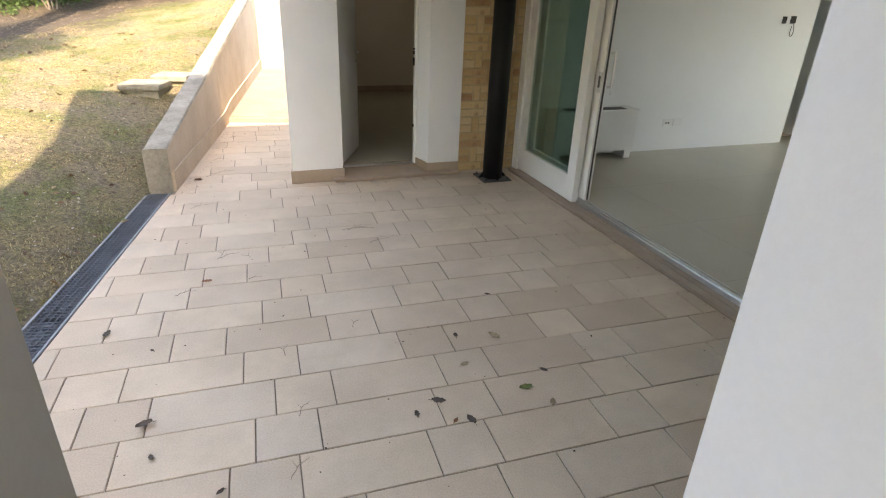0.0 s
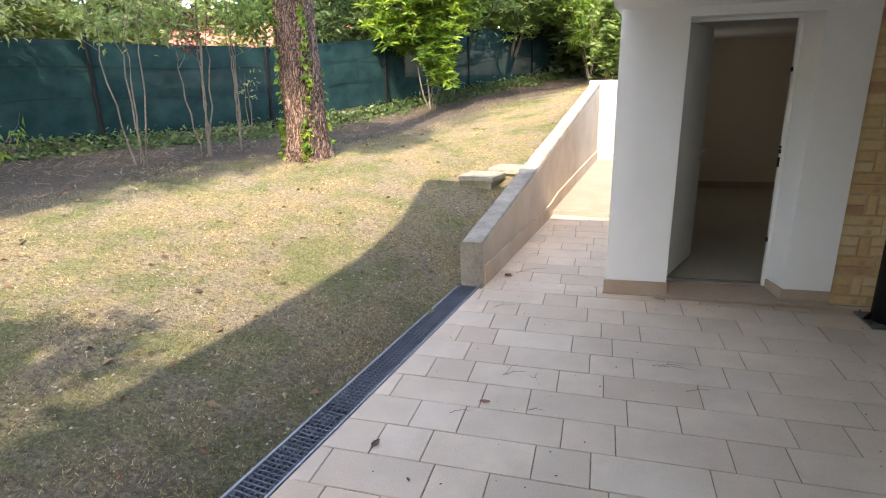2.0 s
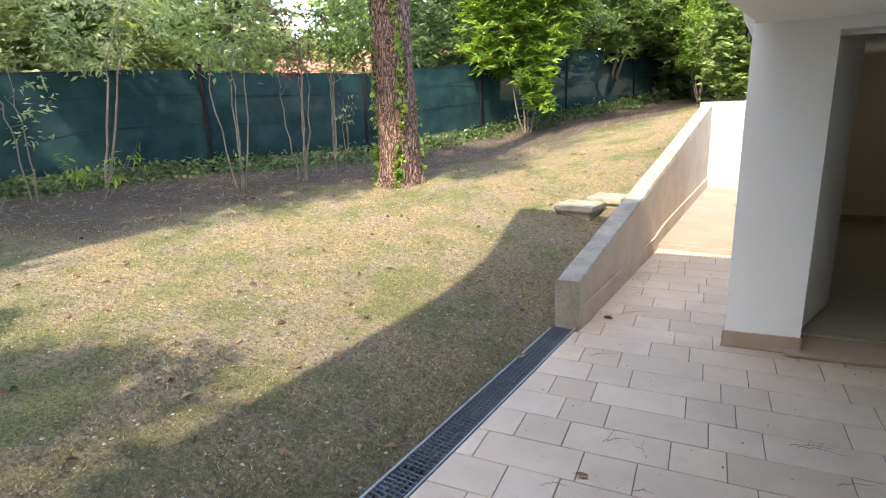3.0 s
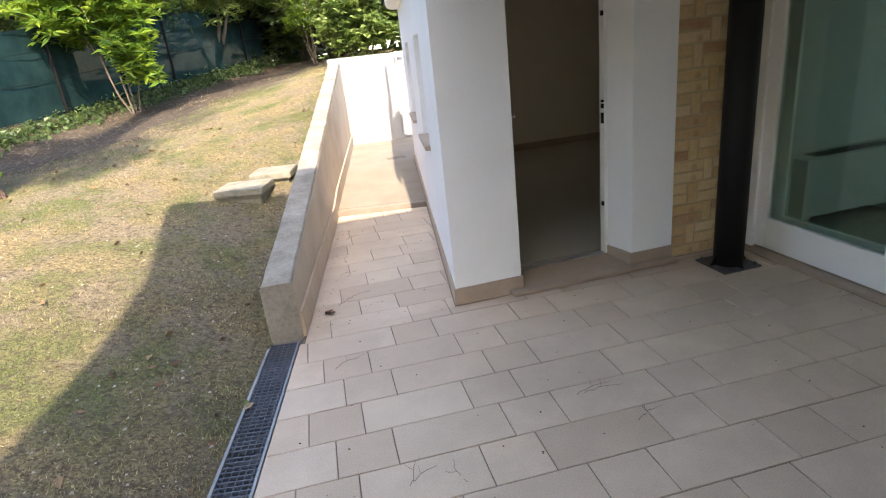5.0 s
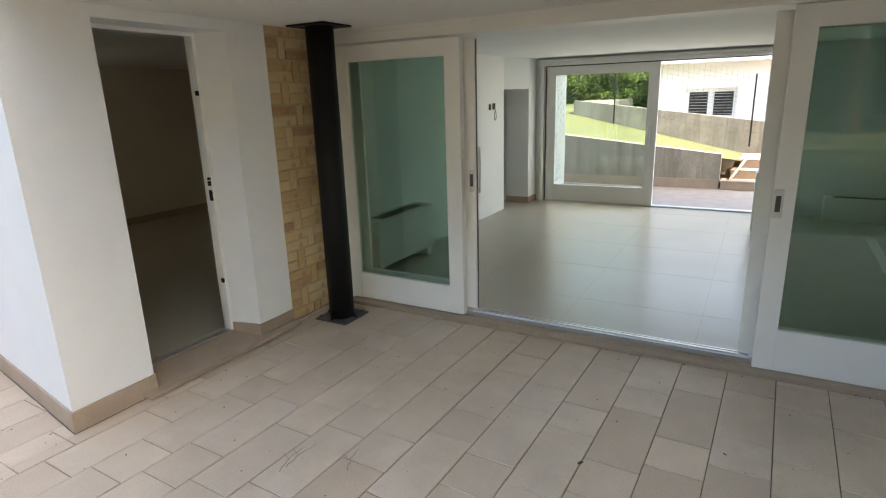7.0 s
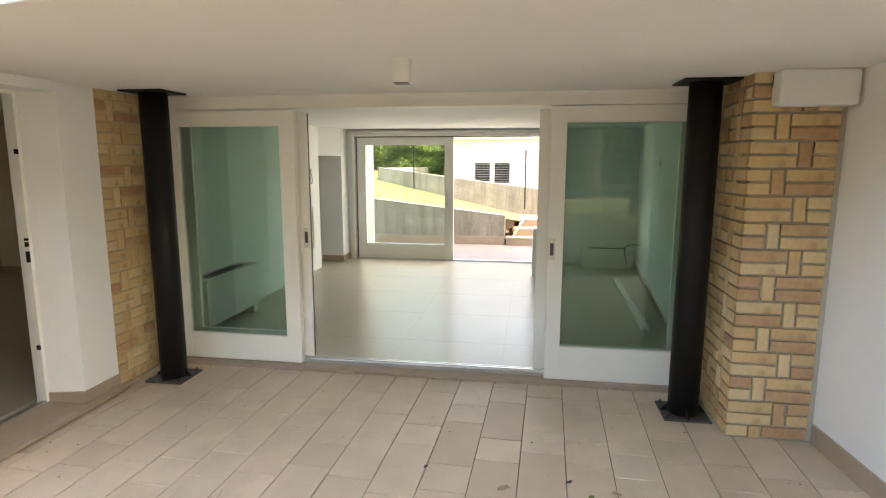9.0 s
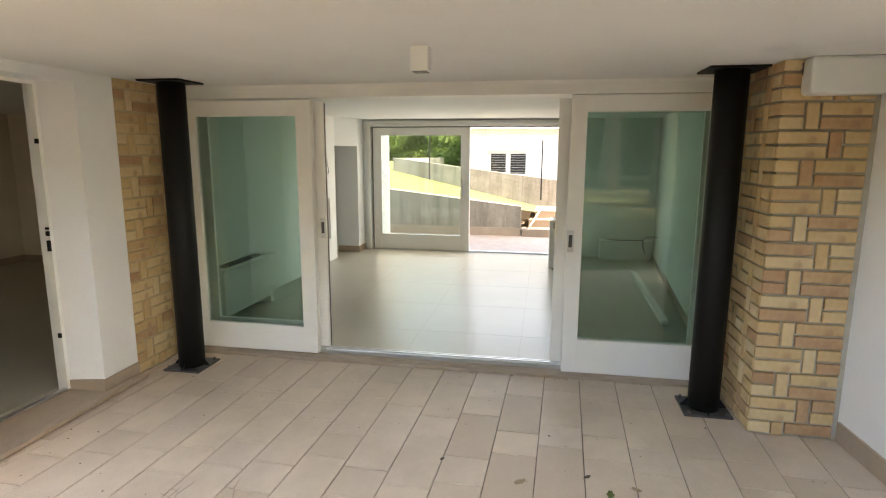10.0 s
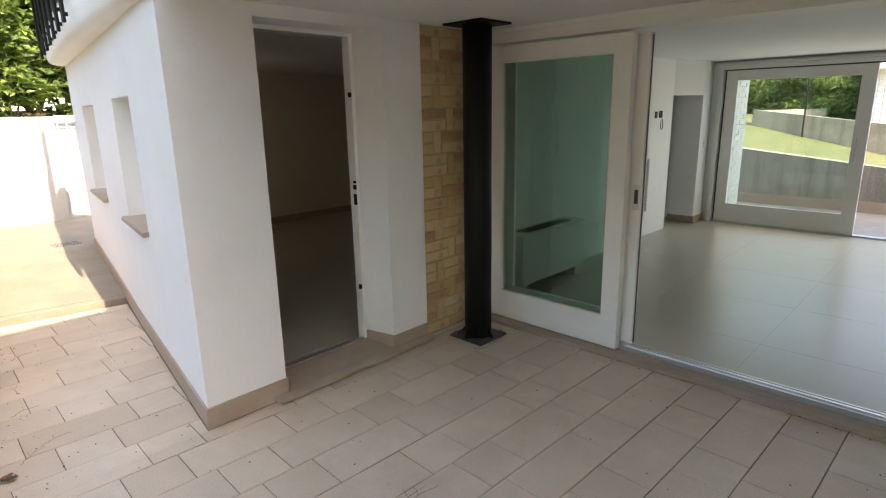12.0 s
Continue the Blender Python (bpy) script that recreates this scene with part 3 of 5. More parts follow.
# white cover strips between the posts and the brick
bm = boxes((2.585, 2.62, 0.95, 0.99, 0.0, 2.03), (2.585, 2.62, 4.99, 5.09, 0.0, 2.03))
setting(part("trim_jamb", bm, M_FRAME), "white lacquered side frame of the sliding doors", "trim")

# ---- door to the dark room ----
door = tagged(thing("door", "plain white flush door standing open into the dark room", "door", at=(0.885, 5.36, 0.07)))
bm = bmesh.new()
box(bm, 0.0, 0.72, 0.0, 0.04, 0, 1.97, 0.002)
part("leaf", bm, M_FRAME, door)
for sy in (-1, 1):
    yy = 0.02 + sy * 0.02
    bm = bmesh.new()
    cyl(bm, (0.66, yy, 0.98), (0.66, yy + sy * 0.045, 0.98), 0.009, seg=10)
    cyl(bm, (0.66, yy + sy * 0.045, 0.98), (0.55, yy + sy * 0.045, 0.98), 0.009, seg=10)
    cyl(bm, (0.66, yy, 0.98), (0.66, yy + sy * 0.008, 0.98), 0.024, seg=16)
    cyl(bm, (0.66, yy, 0.9), (0.66, yy + sy * 0.006, 0.9), 0.018, seg=14)
    part("handle", bm, M_ALU, door, "brushed metal lever handle")
door.rotation_euler = (0, 0, radians(66))
bm = boxes((0.838, 0.854, 5.3, 5.34, 0.055, 2.04), (1.586, 1.612, 5.3, 5.34, 0.055, 2.04), (0.838, 1.612, 5.3, 5.34, 2.038, 2.06))
frame_door = setting(part("door_frame", bm, M_FRAME), "slim white steel door frame", "door frame")
for zz, hh in ((1.68, 0.03), (0.42, 0.03), (1.0, 0.07), (1.1, 0.03), (1.14, 0.015)):
    part("strike_plate", boxes((1.572, 1.583, 5.296, 5.318, zz, zz + hh)), M_BLACK, frame_door, "black strike plate")
part("floor_seal", boxes((0.866, 1.582, 5.302, 5.335, 0.05, 0.066)), M_ALU, frame_door, "metal threshold strip")

# ---- window sills in the side wall niches ----
for n, (y0, y1, z0, z1) in enumerate(WIN):
    w = setting(new("window_%d" % (n + 1)), "narrow window niche with a travertine sill", "window")
    bm = bmesh.new()
    prism(bm, [(wall_x(y0) - 0.045, y0 - 0.02), (wall_x(y1) - 0.045, y1 + 0.03), (wall_x(y1) + 0.215, y1 - 0.01), (wall_x(y0) + 0.215, y0 - 0.04)], z0 - 0.012, z0 + 0.02, 0.004)
    part("sill", bm, M_PLINTH, w)
    bm = bmesh.new()
    prism(bm, [(wall_x(y0) + 0.19, y0), (wall_x(y1) + 0.19, y1), (wall_x(y1) + 0.22, y1), (wall_x(y0) + 0.22, y0)], z0 + 0.02, z1)
    part("shutter", bm, M_FRAME, w, "closed white shutter")

# ---- balcony edge over the side wall, with railing brackets ----
bal = setting(new("balcony"), "white rounded balcony edge over the side wall", "balcony")
bm = bmesh.new()
rings = []
prof = [(0.02, 2.127), (-0.05, 2.127), (-0.11, 2.135), (-0.145, 2.155), (-0.16, 2.19), (-0.165, 2.25), (-0.165, 2.6), (0.02, 2.6)]
for k in range(31):
    y = 5.1 + (9.95 - 5.1) * k / 30
    t = max(0.0, (y - 9.75) / 0.2)
    near = min(1.0, 0.4 + 0.6 * (y - 5.1) / 2.5)
    rings.append([bm.verts.new((wall_x(y) + dx * near * (1 - 0.35 * t * t), y, z + (0.05 * t * t if z < 2.3 else 0))) for dx, z in prof])
for a, b in zip(rings, rings[1:]):
    for i in range(len(prof) - 1):
        bm.faces.new((a[i], b[i], b[i + 1], a[i + 1]))
bm.faces.new(rings[0]); bm.faces.new(rings[-1][::-1])
bmesh.ops.recalc_face_normals(bm, faces=bm.faces)
part("slab", bm, M_PLASTER, bal, smooth=True)
rail = thing("balcony_railing", "black metal balcony railing on side brackets", "railing")
for k in range(7):
    y = 6.9 + 0.5 * k
    x = wall_x(y) - 0.17
    bm = bmesh.new()
    box(bm, x - 0.03, x - 0.012, y - 0.02, y + 0.02, 2.2, 3.4)
    for zz in (2.24, 2.34):
        box(bm, x - 0.014, x + 0.006, y - 0.012, y + 0.012, zz, zz + 0.024)
    part("post", bm, M_BLACK, rail)
bm = bmesh.new()
prism(bm, [(wall_x(6.6) - 0.181, 6.6), (wall_x(9.95) - 0.181, 9.95), (wall_x(9.95) - 0.15, 9.95), (wall_x(6.6) - 0.15, 6.6)], 2.42, 3.4)
part("panel", bm, M_BLACK, rail, "dark sheet panel")
yd = setting(new("drain_yard"), "small grid of drain holes in the yard floor", "drain")
for r in range(3):
    for c in range(8):
        x, y = 0.79 + 0.035 * c - 0.01 * r, 10.0 + 0.07 * r
        # flat near-black plates, the holes' inner shade put into the colour
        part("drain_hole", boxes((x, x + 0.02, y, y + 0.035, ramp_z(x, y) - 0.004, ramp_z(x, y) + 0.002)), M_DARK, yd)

# ---- small fixtures on the terrace ----
lamp = thing("ceiling_lamp", "small white cube lamp on the terrace ceiling", "lamp", at=(1.235, 2.79, 2.125))
bm = bmesh.new()
box(bm, -0.042, 0.042, -0.042, 0.042, -0.112, 0.0, 0.003)
part("housing", bm, M_PLASTIC, lamp)
part("rim", boxes((-0.034, 0.034, -0.034, 0.034, -0.116, -0.111)), M_STEEL, lamp, "grey glass underside")
# plain plastic box, without any light in it
wb = thing("wall_lamp", "white rounded plastic cover box under the ceiling", "box", at=(1.78, 0.69, 2.125))
bm = bmesh.new()
box(bm, 0.0, 0.13, -0.2, 0.19, -0.19, 0.0, 0.028, 4)
part("cover", bm, M_PLASTIC, wb)
hook = thing("hook", "small rusty hook in the brick", "hook", at=(1.905, 0.88, 2.07))
bm = bmesh.new()
cyl(bm, (0.01, 0, 0), (-0.02, 0, 0), 0.004, seg=6)
cyl(bm, (-0.02, 0, 0.035), (-0.02, 0, -0.03), 0.004, seg=6)
part("shank", bm, M_STEEL, hook)

# ---- interior things ----
def convector(x0, x1, y0, y1, z0, z1, label):
    c = thing("convector", label, "heater", at=((x0 + x1) / 2, (y0 + y1) / 2, z0))
    hx, hy, h = (x1 - x0) / 2, (y1 - y0) / 2, z1 - z0
    bm = bmesh.new()
    box(bm, -hx, hx, -hy, hy, 0.09, h - 0.012, 0.006)
    part("cabinet", bm, M_PLASTIC, c)
    bm = bmesh.new()
    box(bm, -hx - 0.012, hx + 0.012, -hy - 0.012, hy, h - 0.014, h, 0.004)
    part("top", bm, M_PLASTIC, c)
    bm = bmesh.new()
    n = 9
    for i in range(n):
        if hx > hy:
            box(bm, -hx * 0.75, hx * 0.75, -hy * 0.6 + i * hy * 0.13, -hy * 0.6 + i * hy * 0.13 + 0.006, h, h + 0.004)
        else:
            box(bm, -hx * 0.6 + i * hx * 0.13, -hx * 0.6 + i * hx * 0.13 + 0.006, -hy * 0.75, hy * 0.75, h, h + 0.004)
    part("grille", bm, M_STEEL, c, "dark air grille")
    for sx in (-1, 1):
        part("foot", boxes((sx * (hx - 0.05) - 0.04, sx * (hx - 0.05) + 0.04, -hy + 0.02, hy - 0.01, 0, 0.092)), M_PLASTIC, c)
    return c


convector(3.02, 3.98, 4.985, 5.205, 0.056, 0.58, "white floor convector with a grille, against the wall")
convector(7.04, 7.235, 0.62, 1.36, 0.056, 0.34, "low white convector under the wall by the window")


def wall_plate(name, label, x, y, z, w, h, mat, dots=0):
    p = thing(name, label, "socket", at=(x, y, z))
    bm = bmesh.new()
    box(bm, -w / 2, w / 2, -0.008, 0.002, -h / 2, h / 2, 0.003)
    part("plate", bm, mat, p)
    for i in range(dots):
        part("outlet", boxes((-w * 0.2 + i * w * 0.3 - 0.01, -w * 0.2 + i * w * 0.3 + 0.01, -0.01, -0.006, -0.01, 0.01)), M_STEEL, p)
    return p


wall_plate("socket", "white double wall socket above the skirting", 4.58, 5.22, 0.37, 0.12, 0.08, M_PLASTIC, 2)
wall_plate("socket", "white blank wall plate beside the socket", 4.72, 5.22, 0.37, 0.12, 0.08, M_PLASTIC)
wall_plate("switch_box", "open dark junction hole in the white wall", 5.93, 5.22, 1.485, 0.06, 0.075, M_BLACK)
sb = wall_plate("switch_box", "open dark junction box with a loose cable", 6.06, 5.22, 1.49, 0.08, 0.08, M_BLACK)
wall_plate("switch", "white light switch by the far window", 7.1, 5.06, 1.08, 0.06, 0.09, M_PLASTIC)
wall_plate("socket", "white wall socket by the far window", 7.1, 5.06, 0.38, 0.06, 0.09, M_PLASTIC)


def cable(name, label, pts, r=0.004, mat=None):
    cu = bpy.data.curves.new(name, "CURVE")
    cu.dimensions, cu.bevel_depth, cu.bevel_resolution = "3D", r, 2
    sp = cu.splines.new("NURBS")
    sp.points.add(len(pts) - 1)
    for q, c in zip(sp.points, pts):
        q.co = (*c, 1)
    sp.use_endpoint_u, sp.order_u = True, 3
    cu.materials.append(mat or M_STEEL)
    return tagged(new(name, cu), label, "cable")


cable("cable", "thin loose cable hanging from the junction box", [(6.06, 5.205, 1.46), (6.09, 5.19, 1.38), (6.07, 5.2, 1.3), (6.03, 5.2, 1.34), (6.05, 5.205, 1.42)], 0.004)
cable("cable", "grey cables hanging on the white room wall", [(5.02, 0.752, 1.95), (4.98, 0.74, 1.75), (5.08, 0.76, 1.62), (4.99, 0.74, 1.5), (5.04, 0.75, 1.3), (5.0, 0.752, 1.15)], 0.007)
cable("cable", "loose cable looping over the convector", [(6.4, 0.66, 0.5), (6.45, 0.8, 0.52), (6.6, 0.85, 0.4), (6.55, 0.8, 0.25)], 0.007)
duct = thing("cable_duct", "white plastic cable duct lying on the floor", "duct", at=(4.95, 1.03, 0.057))
bm = bmesh.new()
box(bm, -1.1, 1.1, -0.035, 0.035, 0, 0.04, 0.004)
part("channel", bm, M_PLASTIC, duct)
bm = bmesh.new()
box(bm, -0.36, -0.3, -0.038, 0.038, 0, 0.043, 0.003)
part("clip", bm, M_ALU, duct)
duct.rotation_euler = (0, 0, radians(-1.2))
ac = thing("air_conditioner", "white portable air conditioner with a dark top grille", "appliance", at=(6.3, 1.89, 0.057))
bm = bmesh.new()
box(bm, -0.19, 0.19, -0.22, 0.22, 0.02, 0.68, 0.03, 3)
part("body", bm, M_PLASTIC, ac)
bm = bmesh.new()
for i in range(7):
    box(bm, -0.192, -0.188, -0.17, 0.17, 0.57 + i * 0.012, 0.576 + i * 0.012)
for i in range(8):
    box(bm, -0.15 + i * 0.035, -0.13 + i * 0.035, -0.17, 0.17, 0.678, 0.684)
part("grille", bm, M_STEEL, ac, "dark slatted grille")
for sx in (-1, 1):
    for sy in (-1, 1):
        bm = bmesh.new()
        cyl(bm, (sx * 0.14, sy * 0.16 - 0.01, 0.02), (sx * 0.14, sy * 0.16 + 0.01, 0.02), 0.02, seg=12)
        part("caster", bm, M_BLACK, ac)
# joints of the room floor
bm = bmesh.new()
for i in range(5):
    box(bm, 2.74, 7.25, 1.455 + i * 0.895, 1.457 + i * 0.895, 0.05, 0.0565)
for i in range(5):
    box(bm, 3.25 + i * 0.895, 3.2512 + i * 0.895, 0.9, 5.2, 0.05, 0.0565)
setting(part("floor_joints", bm, M_FINEJOINT), "thin joints between the large floor tiles", "floor")

# ---- garden side beyond the far window ----
def streaked_concrete():
    a = Mat("streaked_concrete", 0.9)
    c = a.ramp(a.noise(3, 6, 0.7), (0.3, (0.25, 0.22, 0.175)), (0.7, (0.46, 0.415, 0.34)))
    c = a.mix(a.ramp(a.noise(5, 5, 0.7, (1, 1.6, 0.14)), (0.48, (0, 0, 0)), (0.62, (0.6, 0.6, 0.6))), c, (0.16, 0.145, 0.12))
    g = a.noise(40, 5)
    a.base(a.mix(0.25, c, a.ramp(g, (0.35, (0.15, 0.13, 0.1)), (0.65, (0.4, 0.37, 0.31))))).bump(g, 0.4, 0.005)
    return a.m


M_GARDENWALL = streaked_concrete()
M_FARPAVE = mottled("pinkish_paving", (0.29, 0.225, 0.175), (0.4, 0.325, 0.265), 5, 60, 0.7, 0.2, 0.003)
far = setting(part("pavement", boxes((7.35, 13.0, -6.0, 9.0, -0.1, 0.0)), M_FARPAVE), "pinkish paved terrace on the far side", "pavement")
bm = bmesh.new()
def low_top(x, y):
    return 0.58 + 0.113 * (y - 2.63)
prism(bm, [(9.5, 2.63), (9.5, 9.0), (9.7, 9.0), (9.7, 2.63)], -0.05, low_top)
setting(part("wall_garden_low", bm, M_GARDENWALL), "stained concrete garden wall with a sloping top", "wall")
bm = boxes((9.485, 9.5, 2.63, 9.0, 0.0, 0.16))
setting(part("baseboard_garden", bm, M_PLINTH), "tile skirting along the garden wall", "skirting")
def high_top(x, y):
    return 0.554 + 0.2286 * (y - 1.86)
bm = bmesh.new()
prism(bm, [(12.0, -3.0), (12.0, 5.86), (12.2, 5.86), (12.2, -3.0)], -0.05, lambda x, y: max(0.35, high_top(x, y)))
prism(bm, [(12.2, 5.7), (12.2, 5.86), (14.5, 5.2), (14.5, 5.05)], -0.05, 1.45)
setting(part("wall_garden_high", bm, M_GARDENWALL), "higher stained concrete garden wall with a sloping top", "wall")
bm = bmesh.new()
G = 24
def garden_z(x, y):
    lo, hi = 0.5 + 0.113 * (y - 2.63), max(0.3, 0.25 + 0.2286 * (min(y, 6.5) - 1.86))
    t = min(1.0, (x - 9.7) / 2.3)
    return max(0.02, lo + (hi - lo) * t)
gv = [[bm.verts.new((9.65 + 8.0 * i / G, -3 + 16 * j / G, garden_z(9.65 + 8.0 * i / G, -3 + 16 * j / G))) for i in range(G + 1)] for j in range(G + 1)]
for j in range(G):
    for i in range(G):
        if -3 + 16 * j / G >= 2.0:
            bm.faces.new((gv[j][i], gv[j][i + 1], gv[j + 1][i + 1], gv[j + 1][i]))
M_GREENLAWN = mottled("green_lawn", (0.075, 0.085, 0.03), (0.15, 0.155, 0.06), 3, 60, 0.95, 0.6, 0.02)
setting(part("ground_garden", bm, M_GREENLAWN), "bright green lawn between the garden walls", "ground")
steps = setting(new("stairs"), "beige tiled garden steps", "stairs")
for i in range(3):
    bm = bmesh.new()
    box(bm, 9.45 + 0.32 * i, 11.4, 0.4, 2.6 - 0.12 * i, 0.0, 0.15 * (i + 1) - 0.03, 0.004)
    st = part("step", bm, M_PLINTH, steps)
    bm = bmesh.new()
    box(bm, 9.43 + 0.32 * i, 9.77 + 0.32 * i, 0.4, 2.62 - 0.12 * i, 0.15 * (i + 1) - 0.03, 0.15 * (i + 1), 0.006)
    part("tread", bm, M_FARPAVE, st, "pale stone tread")
bm = bmesh.new()
cyl(bm, (9.5, 2.5, 0.12), (9.95, 2.25, 0.5), 0.022, seg=4)
tagged(part("board", bm, M_PLINTH), "pale board leaning on the garden steps", "board")
house = thing("house", "white neighbouring house with a low double window", "house", at=(14, 0, 0))
for s_ in ((0, 0.3, -8.0, 2.63, -0.1, 2.6), (0, 0.3, 3.76, 4.35, -0.1, 2.6), (0, 0.3, 2.63, 3.76, -0.1, 0.95), (0, 0.3, 2.63, 3.76, 1.65, 2.6)):
    part("wall", boxes(s_), M_PLASTER, house)
part("eave", boxes((-0.45, 3.0, -8.2, 4.6, 2.22, 2.42)), M_PLASTER, house)
wn_ = part("window", boxes((0.1, 0.16, 3.13, 3.26, 1.03, 1.57)), M_PLASTER, house)
for s_ in ((0.1, 0.16, 2.63, 2.72, 0.95, 1.65), (0.1, 0.16, 3.67, 3.76, 0.95, 1.65), (0.1, 0.16, 2.72, 3.67, 1.57, 1.65), (0.1, 0.16, 2.72, 3.67, 0.95, 1.03)):
    part("frame_bar", boxes(s_), M_PLASTER, wn_)
part("sill", boxes((-0.04, 0.1, 2.58, 3.81, 0.9, 0.95)), M_PLASTER, wn_)
for y0, y1 in ((2.72, 3.13), (3.26, 3.67)):
    part("pane", boxes((0.125, 0.135, y0, y1, 1.03, 1.57)), M_DARK, wn_, "dark glass pane")
bm = bmesh.new()
for i in range(8):
    box(bm, 0.08, 0.088, 2.7, 3.7, 1.06 + 0.066 * i, 1.068 + 0.066 * i)
part("grille", bm, M_ALU, house, "thin white window bars")
fg = thing("wire_fence", "thin green wire fence on the garden wall", "fence", at=(0, 0, 0))
for yy in (4.95, 2.27, 0.4):
    bm = bmesh.new()
    cyl(bm, (11.95, yy, 0.5), (11.95, yy, 0.5 + 0.2286 * (yy - 1.86) + 1.3), 0.016, seg=6)
    part("post", bm, M_BLACK, fg)
bm = bmesh.new()
for i in range(60):
    yy = 5.8 - i * 0.1
    zt = 0.6 + 0.2286 * (yy - 1.86)
    box(bm, 11.948, 11.951, yy, yy + 0.002, zt, zt + 1.2)
for k in range(12):
    zt = lambda x, y: 0.6 + 0.2286 * (y - 1.86) + 0.1 * k
    prism(bm, [(11.948, -0.2), (11.951, -0.2), (11.951, 5.8), (11.948, 5.8)], zt, lambda x, y: zt(x, y) + 0.002)
part("mesh", bm, M_STEEL, fg)
# whitewashed brick reveal outside the far window
M_WBRICK = mottled("white_brick", (0.42, 0.41, 0.38), (0.54, 0.53, 0.49), 8, 60, 0.85, 0.3, 0.004)
rev = setting(new("wall_reveal"), "white brick reveal outside the far window", "wall")
part("core", boxes((7.5, 8.35, 4.94, 5.3, 0, 2.4)), M_WBRICK, rev)
def white_brick(w):
    bm = bmesh.new()
    box(bm, 0, w, -0.012, 0.0, 0, 0.06, 0.002, 1)
    me = bpy.data.meshes.new("brick")
    bm.to_mesh(me)
    bm.free()
    me.materials.append(M_WBRICK)
    return me


full_b, half_b = white_brick(0.26), white_brick(0.124)
for r in range(31):
    x = 7.51
    for me, w in ((half_b, 0.136), (full_b, 0.272), (full_b, 0.272), (half_b, 0.136)) if r % 2 else ((full_b, 0.272), (full_b, 0.272), (full_b, 0.272)):
        b = new("brick", me)
        b.parent = rev
        b.location = (x, 4.94, 0.02 + r * 0.072)
        x += w
bm = boxes((7.3, 8.0, -4, 9, 2.45, 2.6))
setting(part("roof_far", bm, M_PLASTER), "white eaves over the far window", "roof")

# ---- drain along the terrace ----
drain = setting(new("drain"), "galvanised slot drain with a steel mesh grating along the lawn", "drain")
DW = 0.19
def dr(y, off):
    return drain_x(y) - off
M_RAIL = mottled("dull_galvanised", (0.22, 0.23, 0.25), (0.38, 0.39, 0.4), 8, 120, 0.55, 0.1, 0.001, 0.4)
bm = bmesh.new()
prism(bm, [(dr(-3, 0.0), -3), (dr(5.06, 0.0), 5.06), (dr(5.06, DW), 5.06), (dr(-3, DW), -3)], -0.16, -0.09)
# near-black slab, the depth's shade under the grating put into its colour
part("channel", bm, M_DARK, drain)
for o0, o1 in ((0.0, 0.012), (DW - 0.014, DW)):
    bm = bmesh.new()
    prism(bm, [(dr(-3, o0), -3), (dr(5.06, o0), 5.06), (dr(5.06, o1), 5.06), (dr(-3, o1), -3)], -0.12, 0.003)
    part("edge_rail", bm, M_RAIL, drain, "galvanised edge rail")
M_GRATE = mottled("galvanised_grating", (0.09, 0.105, 0.13), (0.17, 0.19, 0.23), 6, 90, 0.45, 0.1, 0.001, 0.3)
for sec in range(8):
    bm = bmesh.new()
    ya, yb = 5.05 - sec, 5.05 - sec - 0.985
    for i in range(33):
        y = ya - 0.015 - i * 0.0298
        prism(bm, [(dr(y, 0.014), y), (dr(y, DW - 0.016), y + 0.029), (dr(y, DW - 0.016), y + 0.034), (dr(y, 0.014), y + 0.005)], -0.03, -0.003)
    for o in (0.03, 0.062, 0.094, 0.126, 0.156):
        prism(bm, [(dr(ya, o), ya), (dr(yb, o), yb), (dr(yb, o + 0.003), yb), (dr(ya, o + 0.003), ya)], -0.03, -0.006)
    part("grating", bm, M_GRATE, drain, "dark steel mesh grating")

# ---- concrete covers in the lawn ----
M_COVER = mottled("mossy_concrete", (0.15, 0.14, 0.1), (0.34, 0.315, 0.25), 7, 50, 0.95, 0.5, 0.006)


def cover(x, y, w, d, h, rot, label):
    c = thing("manhole_cover", label, "cover", "concrete covers in the lawn", (x, y, ground_z(x, y) - 0.05))
    bm = bmesh.new()
    box(bm, -w / 2 + 0.03, w / 2 - 0.03, -d / 2 + 0.03, d / 2 - 0.03, -0.05, h - 0.05, 0.008)
    part("frame", bm, M_COVER, c)
    bm = bmesh.new()
    box(bm, -w / 2, w / 2, -d / 2, d / 2, h - 0.055, h + 0.01, 0.012)
    part("lid", bm, M_COVER, c)
    c.rotation_euler = (0, 0, radians(rot))
    return c


cover(-0.98, 7.18, 0.44, 0.4, 0.14, -14, "pale concrete inspection chamber cover set in the lawn")
cover(-0.72, 7.62, 0.4, 0.38, 0.1, -12, "second pale concrete inspection chamber cover in the lawn")

# ---- planting ----
def leaf_mat(name, a0, a1, a2, rough=0.42, trans=0.45):
    a = Mat(name, rough)
    a.base(a.ramp(a.island(), (0.0, a0), (0.5, a1), (1.0, a2)))
    a.b.inputs["Subsurface Weight"].default_value = 0.0
    tr = a.n.new("ShaderNodeBsdfTranslucent")
    c = a.ramp(a.island(), (0.0, a1), (1.0, a2))
    a.l.new(c, tr.inputs["Color"])
    mx = a.n.new("ShaderNodeMixShader")
    mx.inputs[0].default_value = trans
    a.l.new(a.b.outputs[0], mx.inputs[1])
    a.l.new(tr.outputs[0], mx.inputs[2])
    a.l.new(mx.outputs[0], a.n["Material Output"].inputs["Surface"])
    return a.m


